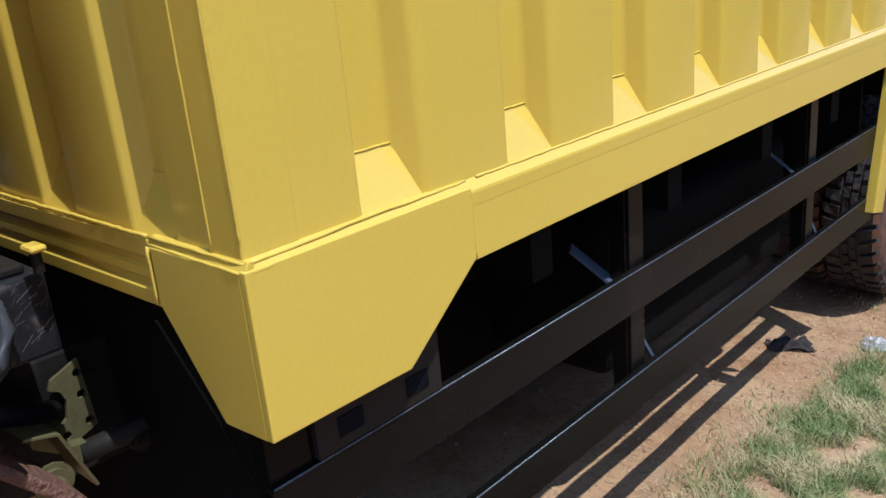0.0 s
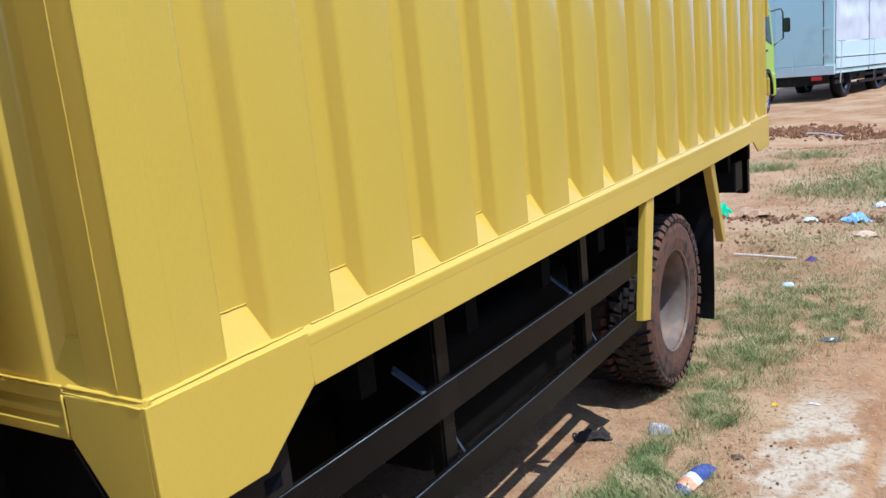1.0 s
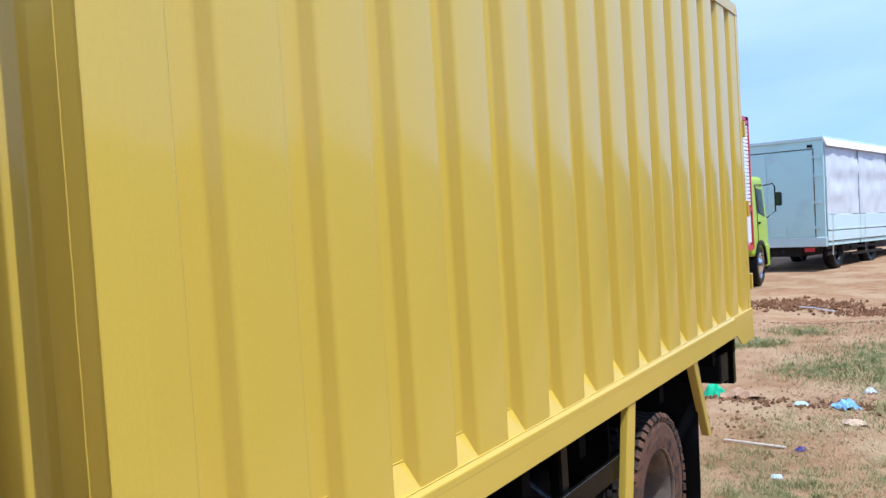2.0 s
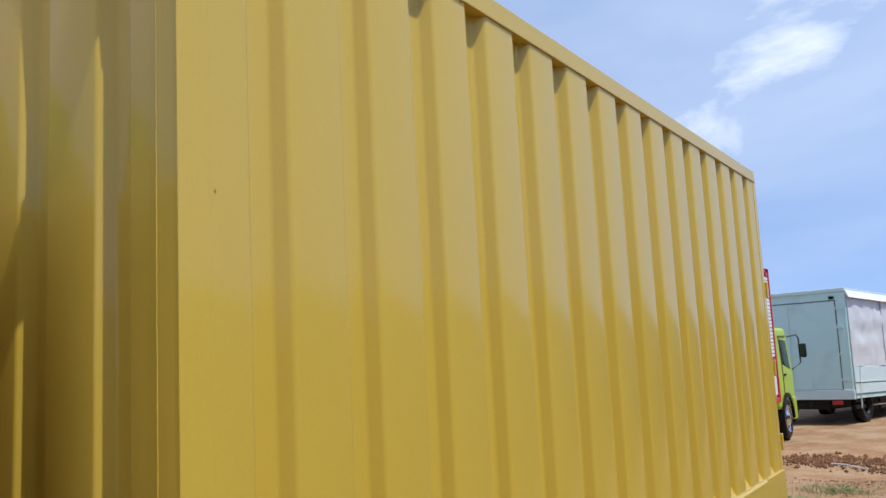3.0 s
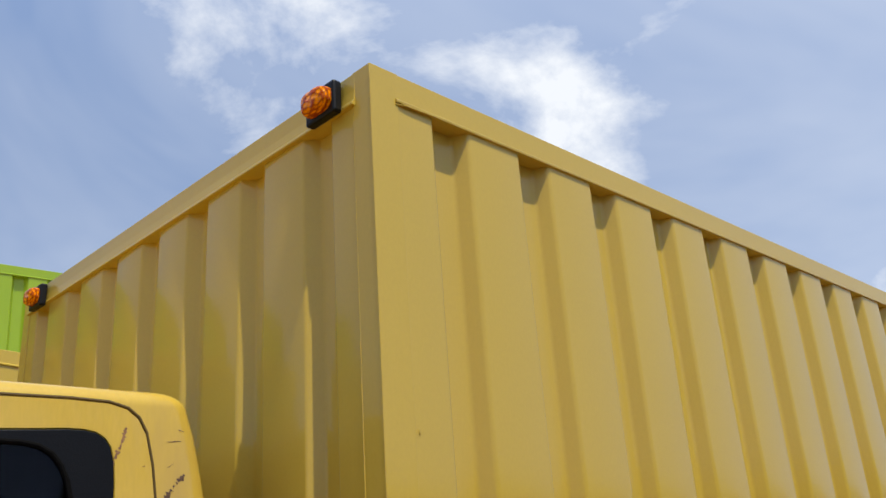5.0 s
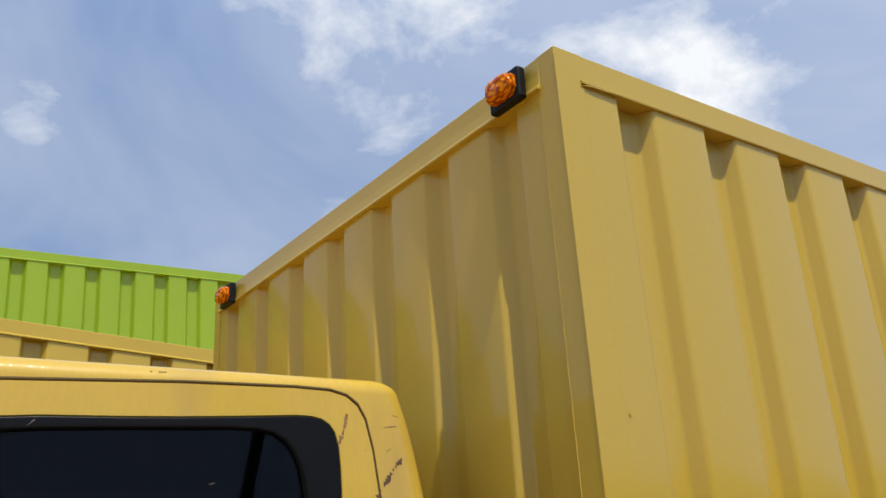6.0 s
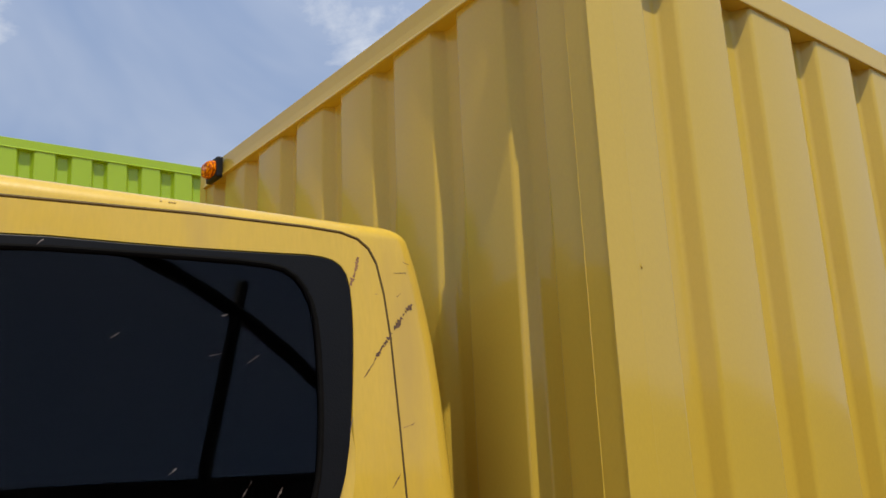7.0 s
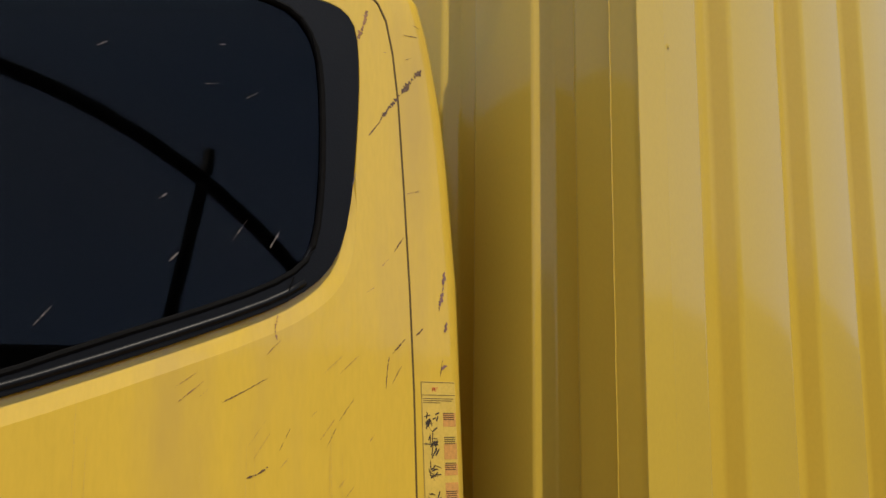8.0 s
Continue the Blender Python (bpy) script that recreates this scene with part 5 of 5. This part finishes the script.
CLODMAT = material("soil_clods", (0.33, 0.20, 0.125), 0.95, vary=0.35, scale=9, fine=80, bump=0.8, spec=0.1)
gv, gf = [], []
for _ in range(5600):
    y = 0.8 + 14 * rnd.random() ** 1.6
    x = rnd.gauss(0.2, 0.75)
    if _ < 120:
        x, y = rnd.gauss(0.32, 0.16), rnd.gauss(2.75, 0.22)
    elif _ < 520:
        x, y = rnd.gauss(-0.9, 0.7), rnd.gauss(13.6, 0.5)
    elif _ < 760:
        x, y = rnd.gauss(0.35, 0.5), rnd.gauss(7.9, 0.25)
    if x > 0.36 and y < 4.5 and rnd.random() < 0.85:
        continue
    s = rnd.uniform(0.0015, 0.0075) * (1 + 0.16 * y) * (1.6 if rnd.random() < 0.08 else 1)
    z, n, spin = ground_height(x, y) + s * 0.25, len(gv), rnd.uniform(0, 3)
    for k in range(6):
        v = ((1, 0, 0), (0, 1, 0), (-1, 0, 0), (0, -1, 0), (0, 0, 0.8), (0, 0, -0.7))[k]
        q = rnd.uniform(0.6, 1.3) * s
        gv.append((x + q * (v[0] * math.cos(spin) - v[1] * math.sin(spin)), y + q * (v[0] * math.sin(spin) + v[1] * math.cos(spin)), z + q * v[2]))
    gf += [(n + a, n + (a + 1) % 4, n + 4) for a in range(4)] + [(n + (a + 1) % 4, n + a, n + 5) for a in range(4)]
me = bpy.data.meshes.new("soil_clods")
me.from_pydata(gv, [], gf)
me.materials.append(CLODMAT)
tagged(on_yard(new("soil_clods", me)), "loose crumbs and clods of reddish soil", "soil", kind="stuff")


DUG = material("fresh_dug_soil", (0.17, 0.085, 0.045), 0.95, vary=0.4, scale=6, fine=60, bump=0.9, spec=0.05, stain=(0.30, 0.17, 0.10), amount=0.35)
gv, gf = [], []
for hx, hy, sx, sy, count, size in ((-1.6, 15.9, 0.55, 0.32, 900, 0.052), (-0.15, 15.0, 0.40, 0.25, 500, 0.050), (0.20, 7.78, 0.20, 0.10, 170, 0.034), (-0.78, 7.80, 0.22, 0.08, 160, 0.032), (0.33, 2.66, 0.12, 0.16, 80, 0.010), (-0.55, 6.9, 0.3, 0.5, 120, 0.025)):
    for _ in range(count):
        x, y = rnd.gauss(hx, sx), rnd.gauss(hy, sy)
        s = size * rnd.uniform(0.25, 1.0) ** 1.5
        z, n, spin = ground_height(x, y) + s * 0.3, len(gv), rnd.uniform(0, 3)
        for v in ((1, 0, 0), (0, 1, 0), (-1, 0, 0), (0, -1, 0), (0, 0, 0.9), (0, 0, -0.7)):
            q = rnd.uniform(0.55, 1.35) * s
            gv.append((x + q * (v[0] * math.cos(spin) - v[1] * math.sin(spin)), y + q * (v[0] * math.sin(spin) + v[1] * math.cos(spin)), z + q * v[2]))
        gf += [(n + a, n + (a + 1) % 4, n + 4) for a in range(4)] + [(n + (a + 1) % 4, n + a, n + 5) for a in range(4)]
me = bpy.data.meshes.new("dug_soil")
me.from_pydata(gv, [], gf)
me.materials.append(DUG)
tagged(on_yard(new("dug_soil", me)), "heaps of freshly dug dark red soil", "soil", kind="stuff")


def crumpled(x, y, sx, sy, turn, height, seed, n=10, fold=1.0):
    """A crumpled sheet that lies on the ground."""
    bm, rows = bmesh.new(), []
    c, s = math.cos(turn), math.sin(turn)
    for i in range(n + 1):
        row = []
        for j in range(n + 1):
            u, v = (i / n - 0.5), (j / n - 0.5)
            r = max(abs(u), abs(v)) * 2
            wob = 1 + 0.16 * noise.noise((u * 3 + seed, v * 3, 7.0))
            px, py = u * sx * wob, v * sy * wob
            X, Y = x + px * c - py * s, y + px * s + py * c
            z = ground_height(X, Y) + 0.004 + height * (1 - r * r) * 0.75 + fold * height * 0.55 * max(-0.6, noise.noise((u * 5 + seed, v * 5, 1.0)))
            row.append(bm.verts.new((X, Y, max(ground_height(X, Y) + 0.003, z))))
        rows.append(row)
    for i in range(n):
        for j in range(n):
            bm.faces.new((rows[i][j], rows[i + 1][j], rows[i + 1][j + 1], rows[i][j + 1]))
    return bm


def plastic(name, colour, rough=0.25):
    return material(name, colour, rough, vary=0.15, scale=25, fine=90, bump=0.3)


def litter(name, bm, mat, label, category):
    ob = tagged(on_yard(part(name, bm, mat)), label, category)
    s = ob.modifiers.new("sheet", "SOLIDIFY")
    s.thickness = 0.0015
    return ob


BLUEBAG, ORANGEBAG, WHITEBAG = plastic("blue_film", (0.045, 0.065, 0.21)), plastic("orange_film", (0.62, 0.30, 0.17)), plastic("white_film", (0.58, 0.60, 0.66))
packet = tagged(on_yard(empty("snack_packet", pose(0.176, 2.385, ground_height(0.176, 2.385) + 0.006, 0, 0, -12))), "crumpled blue packet with an orange and white panel", "packet")


def packet_piece(name, v0, v1, mat, taper=1.0):
    bm, rows = bmesh.new(), []
    for i in range(9):
        row = []
        for j in range(9):
            u, v = i / 8 - 0.5, v0 + (v1 - v0) * j / 8
            bulge = 0.034 * (1 - (2 * u) ** 2) * (1 - (2 * v - 0.1) ** 2 * 0.8)
            wide = 0.092 * (1.0 if v < 0.25 else 1.0 - (v - 0.25) * 0.9)
            row.append(bm.verts.new((u * wide, v * 0.27, max(0.002, bulge + 0.007 * noise.noise((u * 7, v * 8, 3.0))))))
        rows.append(row)
    for i in range(8):
        for j in range(8):
            bm.faces.new((rows[i][j], rows[i + 1][j], rows[i + 1][j + 1], rows[i][j + 1]))
    ob = part(name, bm, mat, packet)
    s = ob.modifiers.new("sheet", "SOLIDIFY")
    s.thickness = 0.0012


packet_piece("foil_end", -0.5, -0.34, BLUEBAG)
packet_piece("orange_panel", -0.34, -0.16, ORANGEBAG)
packet_piece("white_panel", -0.16, 0.0, WHITEBAG)
packet_piece("blue_panel", 0.0, 0.5, BLUEBAG)
CLEAR = bpy.data.materials.new("clear_film")
CLEAR.use_nodes = True
cp = CLEAR.node_tree.nodes["Principled BSDF"]
cp.inputs["Base Color"].default_value, cp.inputs["Roughness"].default_value = (0.85, 0.83, 0.8, 1), 0.12
cp.inputs["Transmission Weight"].default_value, cp.inputs["IOR"].default_value = 0.75, 1.2
litter("clear_cup", crumpled(-0.085, 2.77, 0.10, 0.075, 0.4, 0.045, 3), CLEAR, "crushed clear plastic cup on the soil", "cup")
litter("yellow_scrap", crumpled(0.337, 3.22, 0.035, 0.025, 0.5, 0.012, 5, 5), plastic("yellow_film", (0.8, 0.45, 0.03)), "small yellow plastic scrap", "scrap")
litter("crushed_cup", crumpled(0.008, 5.44, 0.075, 0.07, 0.2, 0.022, 6, 8, 0.4), plastic("pale_blue_film", (0.50, 0.62, 0.72)), "pale blue plastic cup crushed flat", "cup")
litter("purple_scrap", crumpled(0.06, 6.13, 0.08, 0.06, 0.8, 0.04, 7, 7), plastic("purple_film", (0.10, 0.07, 0.22)), "dark purple crumpled wrapper", "wrapper")
litter("green_bag", crumpled(-1.08, 8.0, 0.20, 0.22, 0.3, 0.16, 8, 12, 0.5), plastic("green_film", (0.03, 0.45, 0.22)), "bright green plastic bag", "bag")
litter("cardboard", crumpled(-0.80, 7.95, 0.36, 0.26, 0.2, 0.10, 9, 8, 1.2), material("cardboard", (0.36, 0.22, 0.13), 0.8, vary=0.2, scale=12, bump=0.2), "torn brown cardboard on the soil", "cardboard")
litter("aqua_scrap", crumpled(-0.20, 7.78, 0.13, 0.10, 0.1, 0.04, 10, 7), plastic("aqua_film", (0.42, 0.68, 0.68)), "pale aqua plastic scrap", "scrap")
litter("blue_bag", crumpled(0.20, 7.75, 0.20, 0.20, 0.5, 0.10, 11, 11), plastic("light_blue_film", (0.25, 0.45, 0.68)), "crumpled light blue plastic bag", "bag")
litter("white_scrap", crumpled(0.35, 8.4, 0.12, 0.10, 0.9, 0.06, 12, 7), WHITEBAG, "small crumpled white plastic scrap", "scrap")
litter("paper_scrap", crumpled(0.33, 7.2, 0.20, 0.14, 0.3, 0.05, 13, 8), material("brown_paper", (0.50, 0.36, 0.24), 0.8, vary=0.2, bump=0.2), "crumpled brown paper on soil", "paper")
litter("black_rag", crumpled(-0.36, 2.62, 0.17, 0.08, 0.5, 0.045, 14, 12, 1.4), material("dark_rag", (0.025, 0.018, 0.016), 0.9, vary=0.3, bump=0.5), "dark clump of rag and twigs", "rag")
litter("grey_scrap", crumpled(0.45, 4.25, 0.10, 0.05, 0.1, 0.02, 15, 7), plastic("grey_film", (0.10, 0.12, 0.13)), "dark grey plastic scrap", "scrap")
litter("brown_leaf", crumpled(0.30, 2.62, 0.05, 0.035, 0.7, 0.02, 16, 6), material("dry_leaf", (0.12, 0.07, 0.04), 0.8, bump=0.3), "curled dry brown leaf", "leaf")
litter("pale_stick", crumpled(0.50, 3.30, 0.06, 0.012, 0.1, 0.008, 17, 4), WHITEBAG, "pale splinter of plastic", "splinter")
stick = tube(bmesh.new(), [(-0.55, 6.22, 0.012), (-0.30, 6.16, 0.018), (-0.05, 6.13, 0.014)], 0.011, 7)
tagged(on_yard(part("white_stick", stick, material("pale_stick", (0.60, 0.52, 0.42), 0.7, bump=0.2))), "pale stick lying on the soil", "stick")
tagged(on_yard(part("white_rope", tube(bmesh.new(), [(-1.4, 15.2, 0.03), (-1.15, 15.1, 0.03), (-0.95, 14.8, 0.03), (-0.75, 14.6, 0.03)], 0.012, 6), WHITEBAG)), "white strip of plastic on the soil", "strip")
